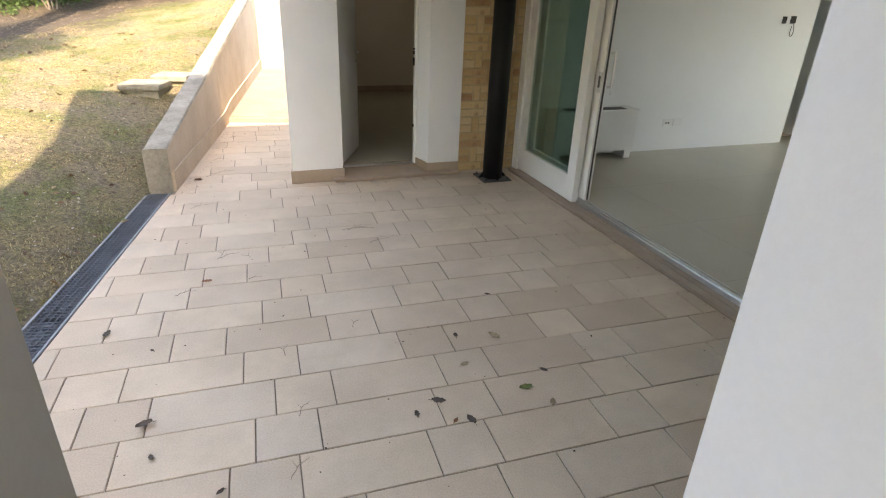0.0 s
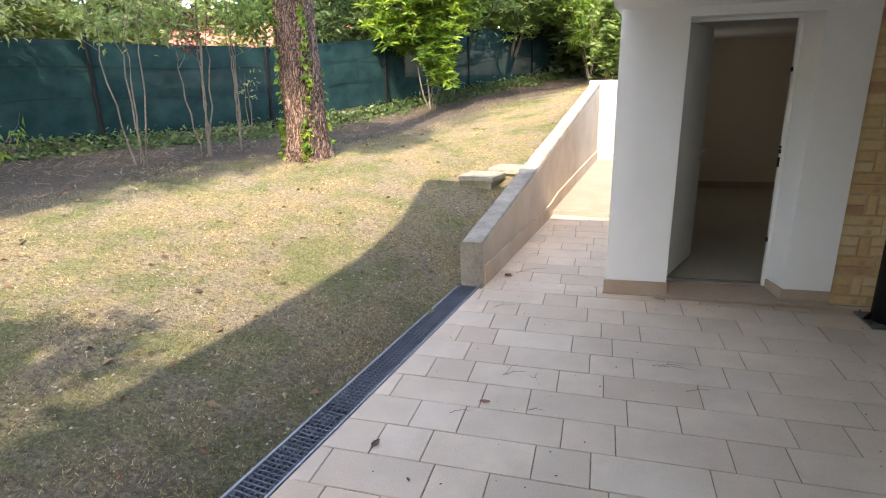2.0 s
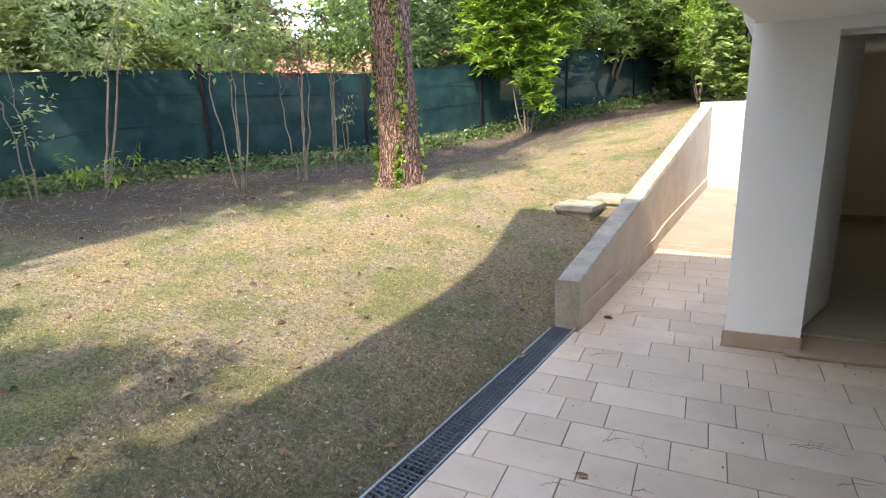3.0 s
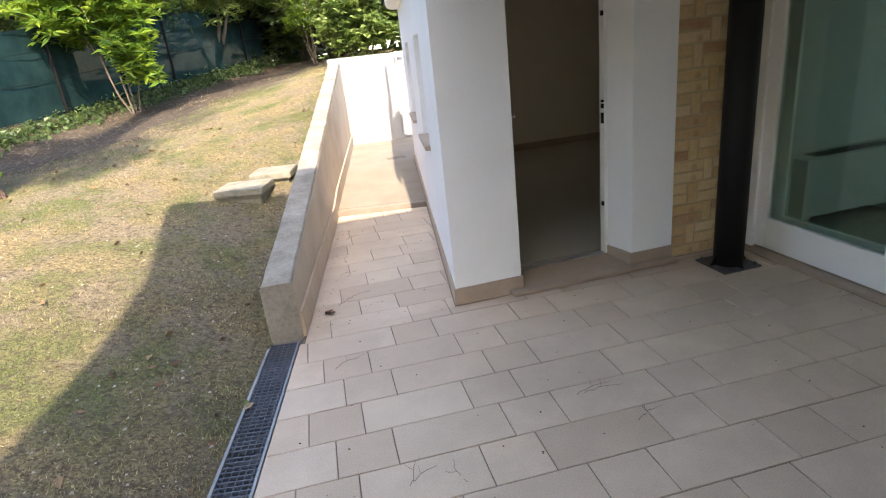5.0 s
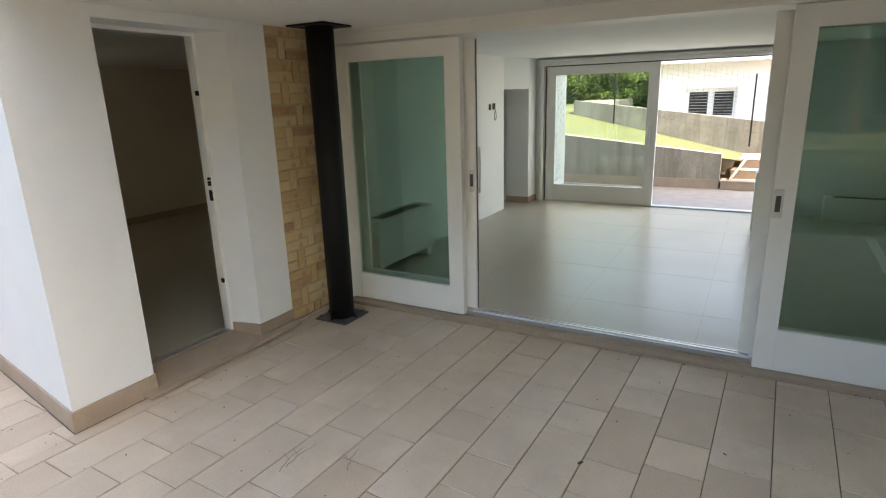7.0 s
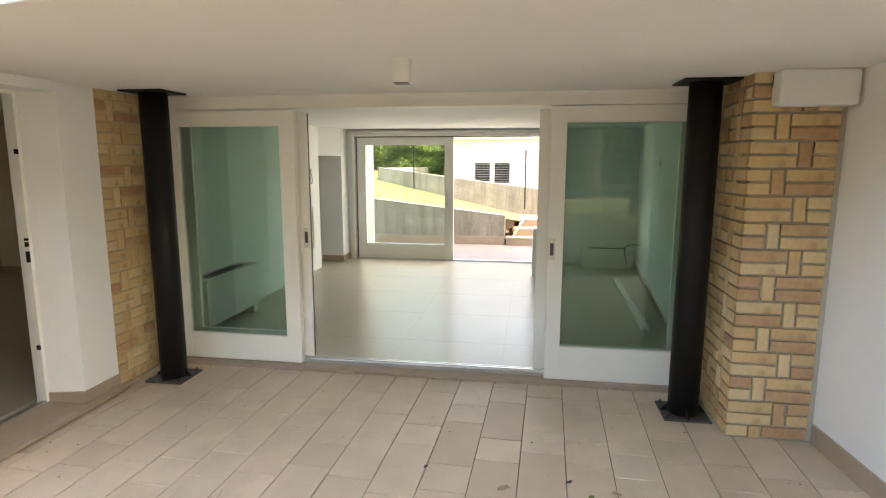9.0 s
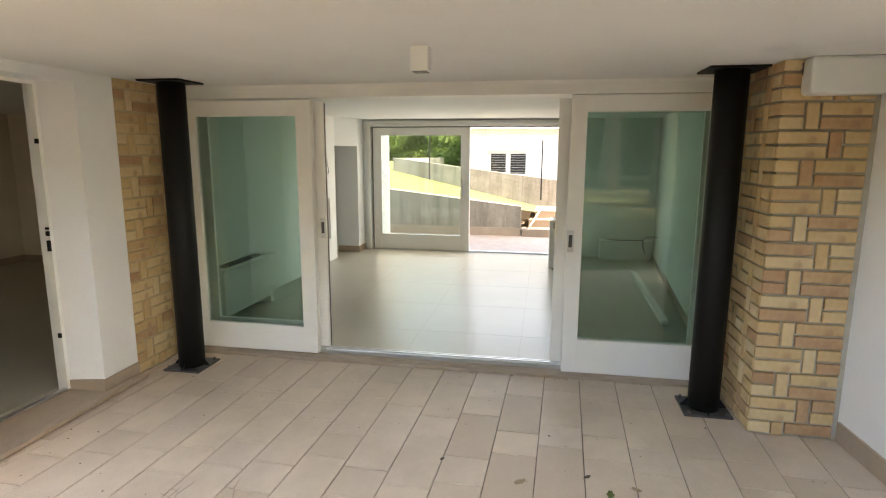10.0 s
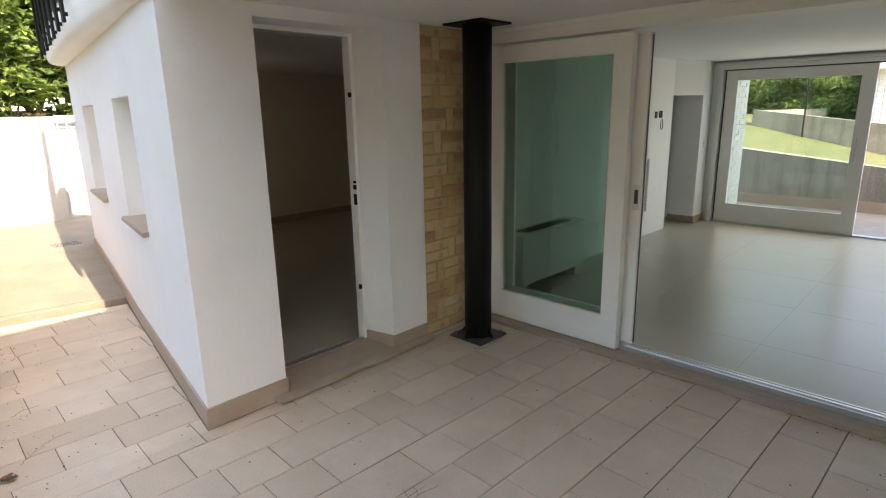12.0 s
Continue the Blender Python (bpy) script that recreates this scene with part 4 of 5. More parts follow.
M_LEAF_BRIGHT = leaf_mat("bright_leaf", (0.07, 0.15, 0.022), (0.16, 0.29, 0.032), (0.36, 0.46, 0.055))
M_LEAF_MID = leaf_mat("mid_leaf", (0.08, 0.14, 0.035), (0.18, 0.265, 0.07), (0.34, 0.43, 0.125))
M_LEAF_LIGHT = leaf_mat("light_leaf", (0.15, 0.21, 0.05), (0.27, 0.34, 0.09), (0.42, 0.48, 0.16))
M_LEAF_DARK = leaf_mat("dark_leaf", (0.055, 0.1, 0.038), (0.11, 0.175, 0.062), (0.21, 0.29, 0.11))
M_LEAF_PALE = leaf_mat("pale_leaf", (0.22, 0.28, 0.1), (0.36, 0.42, 0.17), (0.52, 0.56, 0.3))
M_LEAF_RED = leaf_mat("withered_leaf", (0.1, 0.035, 0.02), (0.19, 0.07, 0.04), (0.28, 0.14, 0.08))
M_DRYLEAF = leaf_mat("fallen_leaf", (0.06, 0.03, 0.018), (0.17, 0.085, 0.045), (0.34, 0.24, 0.13), 0.7, 0.1)


def blade_material():
    a = Mat("grass_blade", 0.85)
    dry = a.ramp(a.island(), (0.0, (0.07, 0.052, 0.028)), (0.45, (0.29, 0.225, 0.105)), (1.0, (0.58, 0.48, 0.26)))
    green = a.ramp(a.island(), (0.0, (0.03, 0.045, 0.012)), (0.45, (0.13, 0.155, 0.035)), (1.0, (0.26, 0.27, 0.075)))
    a.base(a.mix(a.ramp(a.noise(1.3, 6, 0.65), (0.44, (0, 0, 0)), (0.58, (0.95, 0.95, 0.95))), dry, green))
    return a.m


M_BLADE = blade_material()
M_TWIG = mottled("grey_twig", (0.13, 0.1, 0.075), (0.27, 0.22, 0.17), 20, 90, 0.9, 0.3, 0.003)
M_STRAW = leaf_mat("straw", (0.04, 0.027, 0.018), (0.14, 0.1, 0.066), (0.38, 0.3, 0.21), 0.8, 0.05)
rng = np.random.default_rng(7)


def raw_mesh(name, verts, faces, mat, parent=None, label=""):
    me = bpy.data.meshes.new(name)
    me.from_pydata(verts, [], faces)
    me.materials.append(mat)
    o = new(name, me)
    if parent:
        o.parent = parent
    if label:
        o["label"] = label
    return o


def leaves(name, pts, size, mat, parent=None, label="", droop=0.3, aspect=0.36, spread=0.9, whorl=1):
    """A folded leaf of six corners at each of the points, turned at random."""
    pts = np.repeat(np.asarray(pts, float), whorl, 0)
    n = len(pts)
    yaw = rng.uniform(0, 2 * np.pi, n)
    pit = rng.normal(-droop, spread * 0.6, n)
    if whorl > 1:
        yaw = np.repeat(rng.uniform(0, 7, n // whorl), whorl) + np.tile(np.arange(whorl) * 2 * np.pi / whorl, n // whorl) + rng.normal(0, 0.2, n)
        pit = rng.normal(0.12, 0.35, n)
    L = size * rng.uniform(0.6, 1.3, n)
    d = np.stack([np.cos(yaw) * np.cos(pit), np.sin(yaw) * np.cos(pit), np.sin(pit)], 1)
    s = np.stack([-np.sin(yaw), np.cos(yaw), np.zeros(n)], 1)
    roll = rng.normal(0, 0.6, n)[:, None]
    up = np.cross(d, s)
    s2 = s * np.cos(roll) + up * np.sin(roll)
    up2 = np.cross(d, s2)
    L, w = L[:, None], (L * aspect)[:, None]
    base = np.asarray(pts, float)
    v = np.stack([base, base + d * L * 0.45 + s2 * w * 0.5 + up2 * w * 0.18, base + d * L - up2 * L * 0.08, base + d * L * 0.45 - s2 * w * 0.5 + up2 * w * 0.18], 1).reshape(-1, 3)
    i = np.arange(n)[:, None] * 4
    f = np.concatenate([i + [[0, 1, 2]], i + [[0, 2, 3]]], 0)
    return raw_mesh(name, v.tolist(), f.tolist(), mat, parent, label)


def clump_points(centre, radii, clumps, per, clump_r, hollow=0.45):
    """Leaf places in clumps spread through an uneven ellipsoid."""
    c, out = np.array(centre), []
    for _ in range(clumps):
        v = rng.normal(size=3)
        v /= np.linalg.norm(v)
        r = rng.uniform(hollow, 1.0) ** 0.7 * (0.75 + 0.35 * rng.random())
        q = c + v * r * np.array(radii)
        k = rng.normal(0, 0.5, (per, 3)) * clump_r * rng.uniform(0.6, 1.3)
        out.append(q + k * [1, 1, 0.7])
    return np.concatenate(out)


def limb_path(bm, p0, p1, r0, r1, bend=0.1, seg=5, sides=7):
    """A tapered, crooked limb."""
    p0, p1 = Vector(p0), Vector(p1)
    L = (p1 - p0).length
    pts = []
    for k in range(seg + 1):
        t = k / seg
        j = Vector(rng.normal(0, 1, 3)) * bend * L * 0.25 * (0 if k in (0, seg) else 1)
        pts.append(p0.lerp(p1, t) + j)
    ring0 = None
    for k, p in enumerate(pts):
        d = (pts[min(k + 1, seg)] - pts[max(k - 1, 0)]).normalized()
        q = d.to_track_quat("Z", "Y")
        r = r0 + (r1 - r0) * k / seg
        ring = [bm.verts.new(p + q @ Vector((math.cos(a) * r, math.sin(a) * r, 0))) for a in (2 * math.pi * i / sides for i in range(sides))]
        if ring0:
            for i in range(sides):
                bm.faces.new((ring0[i], ring0[(i + 1) % sides], ring[(i + 1) % sides], ring[i]))
        else:
            bm.faces.new(ring[::-1])
        ring0 = ring
    bm.faces.new(ring0)
    return pts


def bark_material():
    a = Mat("pine_bark", 0.95)
    v = a.n.new("ShaderNodeTexVoronoi")
    v.feature = "DISTANCE_TO_EDGE"
    mp = a.n.new("ShaderNodeMapping")
    mp.inputs["Scale"].default_value = (7.5, 7.5, 1.15)
    a.l.new(a.co, mp.inputs["Vector"])
    wob = a.n.new("ShaderNodeVectorMath")
    wob.operation = "MULTIPLY_ADD"
    nz = a.n.new("ShaderNodeTexNoise")
    nz.inputs["Scale"].default_value = 6
    a.l.new(a.co, nz.inputs["Vector"])
    a.l.new(nz.outputs["Color"], wob.inputs[0])
    wob.inputs[1].default_value = (0.8, 0.8, 0.8)
    a.l.new(mp.outputs[0], wob.inputs[2])
    a.l.new(wob.outputs[0], v.inputs["Vector"])
    g = a.noise(30, 5)
    plate = a.ramp(g, (0.3, (0.17, 0.1, 0.073)), (0.7, (0.36, 0.235, 0.175)))
    crack = a.ramp(v.outputs["Distance"], (0.03, (0, 0, 0)), (0.2, (1, 1, 1)))
    a.base(a.mix(crack, (0.05, 0.03, 0.022), plate))
    a.bump(crack, 0.9, 0.02).bump(g, 0.5, 0.008)
    return a.m


M_BARK = bark_material()


def pine(x, y, r0, r1, height, label, crown=None, seed_turn=0.0):
    z = ground_z(x, y)
    t = thing("pine_tree", label, "tree", at=(x, y, z - 0.05))
    bm = bmesh.new()
    N, S = (150, 110) if seed_turn == 0.0 else (50, 22)
    rings = []
    for k in range(N + 1):
        f = k / N
        h = height * f ** 1.6
        r = r1 + (r0 - r1) * (1 - f) + 0.09 * math.exp(-h / 0.16)
        ring = []
        for i in range(S):
            a = 2 * math.pi * i / S
            w = 1 + 0.07 * noise.noise((math.cos(a) * 2.2 + seed_turn, math.sin(a) * 2.2, h * 0.9)) + 0.05 * noise.noise((math.cos(a) * 6, math.sin(a) * 6, h * 2.2)) + 0.09 * math.exp(-h / 0.2) * math.sin(5 * a)
            if seed_turn == 0.0:
                rid = abs(noise.noise((math.cos(a) * 7, math.sin(a) * 7, h * 1.3))) + 0.5 * abs(noise.noise((math.cos(a) * 15, math.sin(a) * 15, h * 3.5)))
                w += min(rid, 0.28) * 0.28 - 0.06
            ring.append(bm.verts.new((r * w * math.cos(a) - 0.012 * h, r * w * math.sin(a), h)))
        if rings:
            for i in range(S):
                bm.faces.new((rings[-1][i], rings[-1][(i + 1) % S], ring[(i + 1) % S], ring[i]))
        rings.append(ring)
    bm.faces.new(rings[-1])
    part("trunk", bm, M_BARK, t, "reddish furrowed bark", smooth=True)
    if crown:
        bm = bmesh.new()
        pts = []
        for k in range(14):
            bm = bmesh.new()
            a = rng.uniform(0, 2 * math.pi)
            h = height * rng.uniform(0.72, 1.0)
            R = crown * rng.uniform(0.15, 1.0)
            e = Vector((R * math.cos(a), R * math.sin(a), h + rng.uniform(0.2, 1.2)))
            limb_path(bm, (0, 0, h * 0.96), e, 0.04, 0.01, 0.3)
            part("limb", bm, M_BARK, t)
            pts.append(clump_points(e, (1.0, 1.0, 0.5), 26, 40, 0.26))
        leaves("crown", np.concatenate(pts), 0.2, M_LEAF_DARK, t, "dark needle tufts", aspect=0.3)
    return t


tree = pine(-3.42, 7.62, 0.27, 0.2, 15.0, "tall pine trunk with furrowed bark and climbing ivy in the lawn", 3.0)
# ivy on the trunk: strands that climb with a gap between them
ivy = []
for a0, sway, n, h1 in ((-1.0, 0.3, 260, 3.6), (-2.35, 0.25, 190, 3.4), (0.25, 0.16, 30, 1.2), (3.3, 0.3, 60, 3.0)):
    for _ in range(n):
        h = rng.uniform(0.05, h1) if rng.random() < 0.8 else rng.uniform(0.02, 0.5)
        a = a0 + 0.45 * math.sin(h * 1.7 + a0) * sway * 2 + rng.normal(0, 0.09)
        r = 0.285 + 0.09 * math.exp(-h / 0.16)
        ivy.append((r * math.cos(a) - 0.012 * h, r * math.sin(a), h))
leaves("ivy", np.array(ivy), 0.075, M_LEAF_BRIGHT, tree, "yellow-green climbing ivy", aspect=0.8)
# pines behind the path, whose crowns shade the lawn
pine(-3.9, -5.9, 0.24, 0.2, 8.5, "tall pine tree standing on the lawn", 2.1, 3.1)
pine(-5.5, -0.2, 0.24, 0.19, 13.0, "tall pine tree standing on the lawn", 1.7, 2.2)
pine(-7.0, -2.1, 0.22, 0.18, 8.5, "tall pine tree beside the garden fence", 2.2, 4.4)
pine(-8.0, 0.6, 0.22, 0.18, 9.0, "tall pine tree beside the garden fence", 3.6, 5.2)

# ---- garden fence with a green screen ----
def screen_material():
    a = Mat("green_screen_net", 0.9)
    a.b.inputs["Specular IOR Level"].default_value = 0.03
    c = a.ramp(a.noise(3.0, 5), (0.35, (0.012, 0.034, 0.034)), (0.65, (0.024, 0.056, 0.054)))
    a.base(c)
    w = a.n.new("ShaderNodeTexWave")
    w.bands_direction = "Z"
    w.inputs["Scale"].default_value = 12
    w.inputs["Distortion"].default_value = 1.0
    a.l.new(a.co, w.inputs["Vector"])
    a.bump(w.outputs["Fac"], 0.15, 0.004)
    tr = a.n.new("ShaderNodeBsdfTransparent")
    mx = a.n.new("ShaderNodeMixShader")
    mx.inputs[0].default_value = 0.992
    a.l.new(tr.outputs[0], mx.inputs[1])
    a.l.new(a.b.outputs[0], mx.inputs[2])
    a.l.new(mx.outputs[0], a.n["Material Output"].inputs["Surface"])
    return a.m


M_SCREEN = screen_material()
fence = thing("fence", "garden fence of dark posts hung with a green screen net", "fence")
FH = 1.56


def fence_base(y):
    return ground_z(fence_x(y), y)


yy = 0.15
while yy < 24:
    z = fence_base(yy)
    bm = bmesh.new()
    cyl(bm, (fence_x(yy) + 0.03, yy - 0.02, z - 0.1), (fence_x(yy) + 0.03, yy - 0.02, z + FH + 0.08), 0.03, seg=8)
    cyl(bm, (fence_x(yy) + 0.03, yy - 0.02, z + FH + 0.08), (fence_x(yy) + 0.03, yy - 0.02, z + FH + 0.1), 0.03, seg=8)
    part("post", bm, M_BLACK, fence)
    yy += 2.6
verts, faces, NS = [], [], 260
for i in range(NS + 1):
    y = -6 + 32 * i / NS
    z = fence_base(y)
    for k in range(9):
        t = k / 8
        off = 0.03 * noise.noise((y * 1.1, t * 2.0, 3.0)) + 0.012 * noise.noise((y * 5, t * 4, 9.0))
        sag = 0.03 * noise.noise((y * 0.9, 1.0, 0.0)) if k == 8 else 0.09 * noise.noise((y * 0.7, 7.0, 0.0)) if k == 0 else 0
        verts.append((fence_x(y) + off, y, z + 0.16 + (FH - 0.16) * t + sag))
for i in range(NS):
    for k in range(8):
        a = i * 9 + k
        faces.append((a, a + 9, a + 10, a + 1))
raw_mesh("screen_net", verts, faces, M_SCREEN, fence, "dark green screening net")
for h in (0.2, 0.75, 1.2, FH):
    bm = bmesh.new()
    for i in range(60):
        y0, y1 = -6 + 32 * i / 60, -6 + 32 * (i + 1) / 60
        cyl(bm, (fence_x(y0) + 0.02, y0, fence_base(y0) + h), (fence_x(y1) + 0.02, y1, fence_base(y1) + h), 0.004, seg=4, cap=False)
    part("tension_wire", bm, M_BLACK, fence)


# ---- shrubs and trees ----
def shrub(name, x, y, label, stems, h, crown_c, crown_r, clumps, per, size, mat, clump_r=0.2, cat="shrub", r=0.018, aspect=0.36, extra=(), whorl=1):
    z = ground_z(x, y)
    t = thing(name, label, cat, at=(x, y, z - 0.03))
    for _ in range(stems):
        bm = bmesh.new()
        a = rng.uniform(0, 2 * math.pi)
        top = Vector(crown_c) + Vector((math.cos(a) * crown_r[0] * 0.5, math.sin(a) * crown_r[1] * 0.5, rng.uniform(-0.2, 0.5) * crown_r[2]))
        b = Vector((math.cos(a) * 0.07, math.sin(a) * 0.07, 0))
        mid = b.lerp(top, 0.55) + Vector(rng.normal(0, 0.05, 3))
        limb_path(bm, b, mid, r, r * 0.7, 0.05)
        limb_path(bm, mid, top, r * 0.7, r * 0.25, 0.1)
        for _ in range(3):
            e = mid.lerp(top, rng.uniform(0.1, 0.9))
            limb_path(bm, e, e + Vector(rng.normal(0, 0.3, 3)) * crown_r[0] + Vector((0, 0, 0.15)), r * 0.4, r * 0.12, 0.2, 3, 5)
        part("stem", bm, M_TWIG, t)
    pts = clump_points(crown_c, crown_r, clumps, per, clump_r)
    for c, rr, n in extra:
        pts = np.concatenate([pts, clump_points(c, rr, n, per, clump_r)])
    leaves("crown", pts, size, mat, t, aspect=aspect, whorl=whorl)
    return t


shrub("shrub", -3.15, 13.3, "leafy bush with bright yellow-green leaves by the fence", 4, 2, (-0.1, 0, 2.75), (1.45, 1.1, 1.5), 280, 6, 0.2, M_LEAF_BRIGHT, 0.3, aspect=0.3, whorl=8, extra=(((0.3, -0.5, 1.1), (0.3, 0.3, 0.55), 26), ((-0.7, -0.2, 1.7), (0.5, 0.4, 0.4), 22),))
shrub("tree", -2.15, 17.7, "dense glossy green tree behind the fence", 4, 3, (0.2, 0, 2.9), (2.2, 1.5, 1.8), 380, 7, 0.18, M_LEAF_MID, 0.3, "tree", 0.05, aspect=0.28, whorl=8)
shrub("tree", -3.5, 15.7, "dark evergreen tree behind the lawn", 3, 3, (-0.3, 0, 2.9), (2.1, 1.3, 2.0), 300, 40, 0.14, M_LEAF_DARK, 0.26, "tree", 0.06)
shrub("shrub", 0.35, 16.6, "yellow-green young shrub at the end of the lawn", 4, 2, (0, 0, 1.6), (0.8, 0.7, 1.0), 90, 28, 0.12, M_LEAF_BRIGHT, 0.2)
shrub("shrub", 1.2, 15.4, "ivy-hung shrub at the end of the lawn", 3, 2, (0, 0, 1.4), (0.7, 0.6, 1.5), 120, 30, 0.1, M_LEAF_MID, 0.2)
shrub("shrub", 2.6, 16.5, "tall green hedge shrub behind the yard wall", 4, 2, (0, 0, 1.7), (1.2, 0.9, 1.9), 170, 34, 0.1, M_LEAF_MID, 0.24)
shrub("shrub", -5.22, 6.64, "thin young tree with pale forked stems and light leaves", 4, 2, (0.0, 0.1, 2.15), (0.85, 0.8, 0.75), 60, 18, 0.1, M_LEAF_LIGHT, 0.22, r=0.012, aspect=0.5)
shrub("shrub", -4.83, 7.4, "thin shrub with withered reddish leaves", 5, 2, (0, 0, 1.9), (0.5, 0.5, 0.6), 34, 14, 0.08, M_LEAF_RED, 0.18, r=0.012)
shrub("shrub", -4.6, 8.0, "green shrub with broad leaves before the fence", 4, 2, (0.1, 0.3, 2.1), (0.6, 0.6, 0.6), 60, 22, 0.12, M_LEAF_MID, 0.18, r=0.012)
shrub("shrub", -5.8, 10.1, "bare thin shrub before the fence", 6, 1, (0, 0, 1.0), (0.3, 0.3, 0.4), 8, 8, 0.08, M_LEAF_PALE, 0.15, r=0.009)
shrub("shrub", -6.5, 5.6, "low sprawling shrub with a few fresh leaves", 3, 1, (0.2, 0.0, 0.45), (0.5, 0.5, 0.25), 8, 9, 0.12, M_LEAF_BRIGHT, 0.1, r=0.008)
shrub("shrub", -7.2, 5.3, "thin leaning shrub before the fence", 2, 1, (0, 0, 1.3), (0.5, 0.5, 0.8), 14, 8, 0.1, M_LEAF_PALE, 0.18, r=0.012)
shrub("shrub", -7.3, 6.2, "light leafy tree over the fence", 2, 2, (0, 0.4, 2.4), (1.0, 1.0, 0.8), 70, 26, 0.1, M_LEAF_PALE, 0.25, r=0.018)
# tall trees round the garden's south side
for x, y in ((-12.0, -4.5), (-8.5, -10.0), (-4.0, -13.0), (-13.5, 1.2), (-14.5, 4.2)):
    shrub("tree", x, y, "tall broad garden tree beyond the lawn", 3, 3, (0, 0, 4.6), (2.8, 2.8, 3.8), 260, 10, 0.5, M_LEAF_MID, 0.7, "tree", 0.14, aspect=0.5, whorl=4)
for x, y in ((-11.2, -3.4), (-10.4, -1.4), (-12.2, -5.6)):
    shrub("tree", x, y, "dense laurel tree on the far side of the lawn", 4, 3, (0, 0, 3.0), (1.5, 1.5, 2.4), 300, 9, 0.3, M_LEAF_MID, 0.4, "tree", 0.07, aspect=0.5, whorl=6)
for x, y in ((1.15, 13.4), (2.3, 13.7), (3.2, 14.6)):
    shrub("shrub", x, y, "dense bright green shrub above the yard wall", 4, 2, (0, 0, 1.35), (0.95, 0.6, 1.5), 260, 7, 0.13, M_LEAF_MID, 0.25, aspect=0.5, whorl=6)
for x, y in ((2.3, 17.6), (3.9, 16.4), (0.9, 18.2)):
    shrub("tree", x, y, "dense leafy tree behind the yard wall", 3, 3, (0, 0, 2.6), (1.7, 1.4, 2.3), 260, 8, 0.2, M_LEAF_MID, 0.35, "tree", 0.07, whorl=7)
shrub("shrub", -8.1, 12.4, "low light-leaved shrub behind the green fence", 4, 2, (0, 0, 1.75), (1.5, 1.3, 0.8), 120, 7, 0.14, M_LEAF_LIGHT, 0.3, whorl=5)
# a belt of trees behind the fence
belt = [(-11.5, 8.0, M_LEAF_PALE), (-9.4, 10.2, M_LEAF_PALE), (-9.6, 9.6, M_LEAF_LIGHT), (-12.5, 10.2, M_LEAF_LIGHT), (-6.2, 16.0, M_LEAF_DARK), (-4.3, 19.0, M_LEAF_DARK), (-1.2, 22.5, M_LEAF_MID), (2.0, 23.0, M_LEAF_DARK), (5.0, 21.0, M_LEAF_MID), (-13.5, 5.0, M_LEAF_LIGHT), (-15, 8.5, M_LEAF_LIGHT), (-7.5, 19.5, M_LEAF_DARK), (8.0, 19.0, M_LEAF_DARK)]
for x, y, m in belt:
    s = rng.uniform(0.85, 1.2)
    shrub("tree", x, y, "leafy garden tree behind the green fence", 3, 3, (0, 0, 2.3 * s), (1.8 * s, 1.8 * s, 2.2 * s), 210, 7, 0.22, m, 0.42, "tree", 0.06, aspect=0.34, whorl=7)
for x, y in ((-6.1, 17.5), (0.3, 20.5), (1.3, 19.6)):
    pine(x, y, 0.17, 0.14, 9.0, "pale bare trunk behind the fence", 2.4, x)
for x, y in ((-0.5, 25.0), (2.8, 26.0), (6.0, 24.0), (0.2, 19.5)):
    shrub("tree", x, y, "dark leafy tree far behind the yard", 3, 3, (0, 0, 3.4), (2.4, 1.8, 3.2), 300, 10, 0.36, M_LEAF_DARK, 0.5, "tree", 0.1, aspect=0.5, whorl=5)
# far neighbour house glimpsed through the trees
nb = thing("house", "white neighbouring house with a red tiled roof behind the trees", "house", at=(-13.0, 24.0, 0.0))
part("wall", boxes((-5, 5, -3, 3, 0, 3.0)), M_WHITEWALL, nb)
bm = bmesh.new()
vs = [bm.verts.new(c) for c in ((-5.4, -3.4, 2.9), (5.4, -3.4, 2.9), (5.4, 3.4, 2.9), (-5.4, 3.4, 2.9), (-5.4, 0, 4.2), (5.4, 0, 4.2))]
for f in ((0, 1, 5, 4), (2, 3, 4, 5), (1, 2, 5), (3, 0, 4), (0, 3, 2, 1)):
    bm.faces.new([vs[i] for i in f])
M_ROOF = mottled("red_roof_tile", (0.32, 0.09, 0.06), (0.45, 0.16, 0.1), 6, 30, 0.85, 0.4, 0.01)
part("roof", bm, M_ROOF, nb)
# distant woods all round
pts = []
for k in range(900):
    a = rng.uniform(-0.35, 1.75)
    r_ = rng.uniform(30, 42)
    x, y = -r_ * math.sin(a) - 2, r_ * math.cos(a)
    q = np.array([x, y, ground_z(x, y) + rng.uniform(0.3, 1.0) ** 0.6 * (3.2 if 0.5 < a < 0.75 else 5.5)])
    pts.append(q + rng.normal(0, 0.7, (12, 3)))
o = leaves("far_woods", np.concatenate(pts), 0.55, M_LEAF_MID, aspect=0.6, whorl=3)
tagged(o, "distant leafy woods behind the gardens", "woods", kind="stuff")
# hedge beyond the far garden
for i in range(6):
    shrub("shrub", 18.6, 3.6 + i * 1.5, "dense dark green hedge behind the garden wall", 2, 2, (0, 0, 2.1), (0.9, 1.1, 2.1), 260, 22, 0.22, M_LEAF_DARK, 0.3, aspect=0.6)
    shrub("shrub", 17.0, 4.2 + i * 1.3, "dense dark green hedge behind the garden wall", 2, 2, (0, 0, 1.9), (1.0, 0.9, 1.7), 260, 34, 0.13, M_LEAF_MID, 0.28)

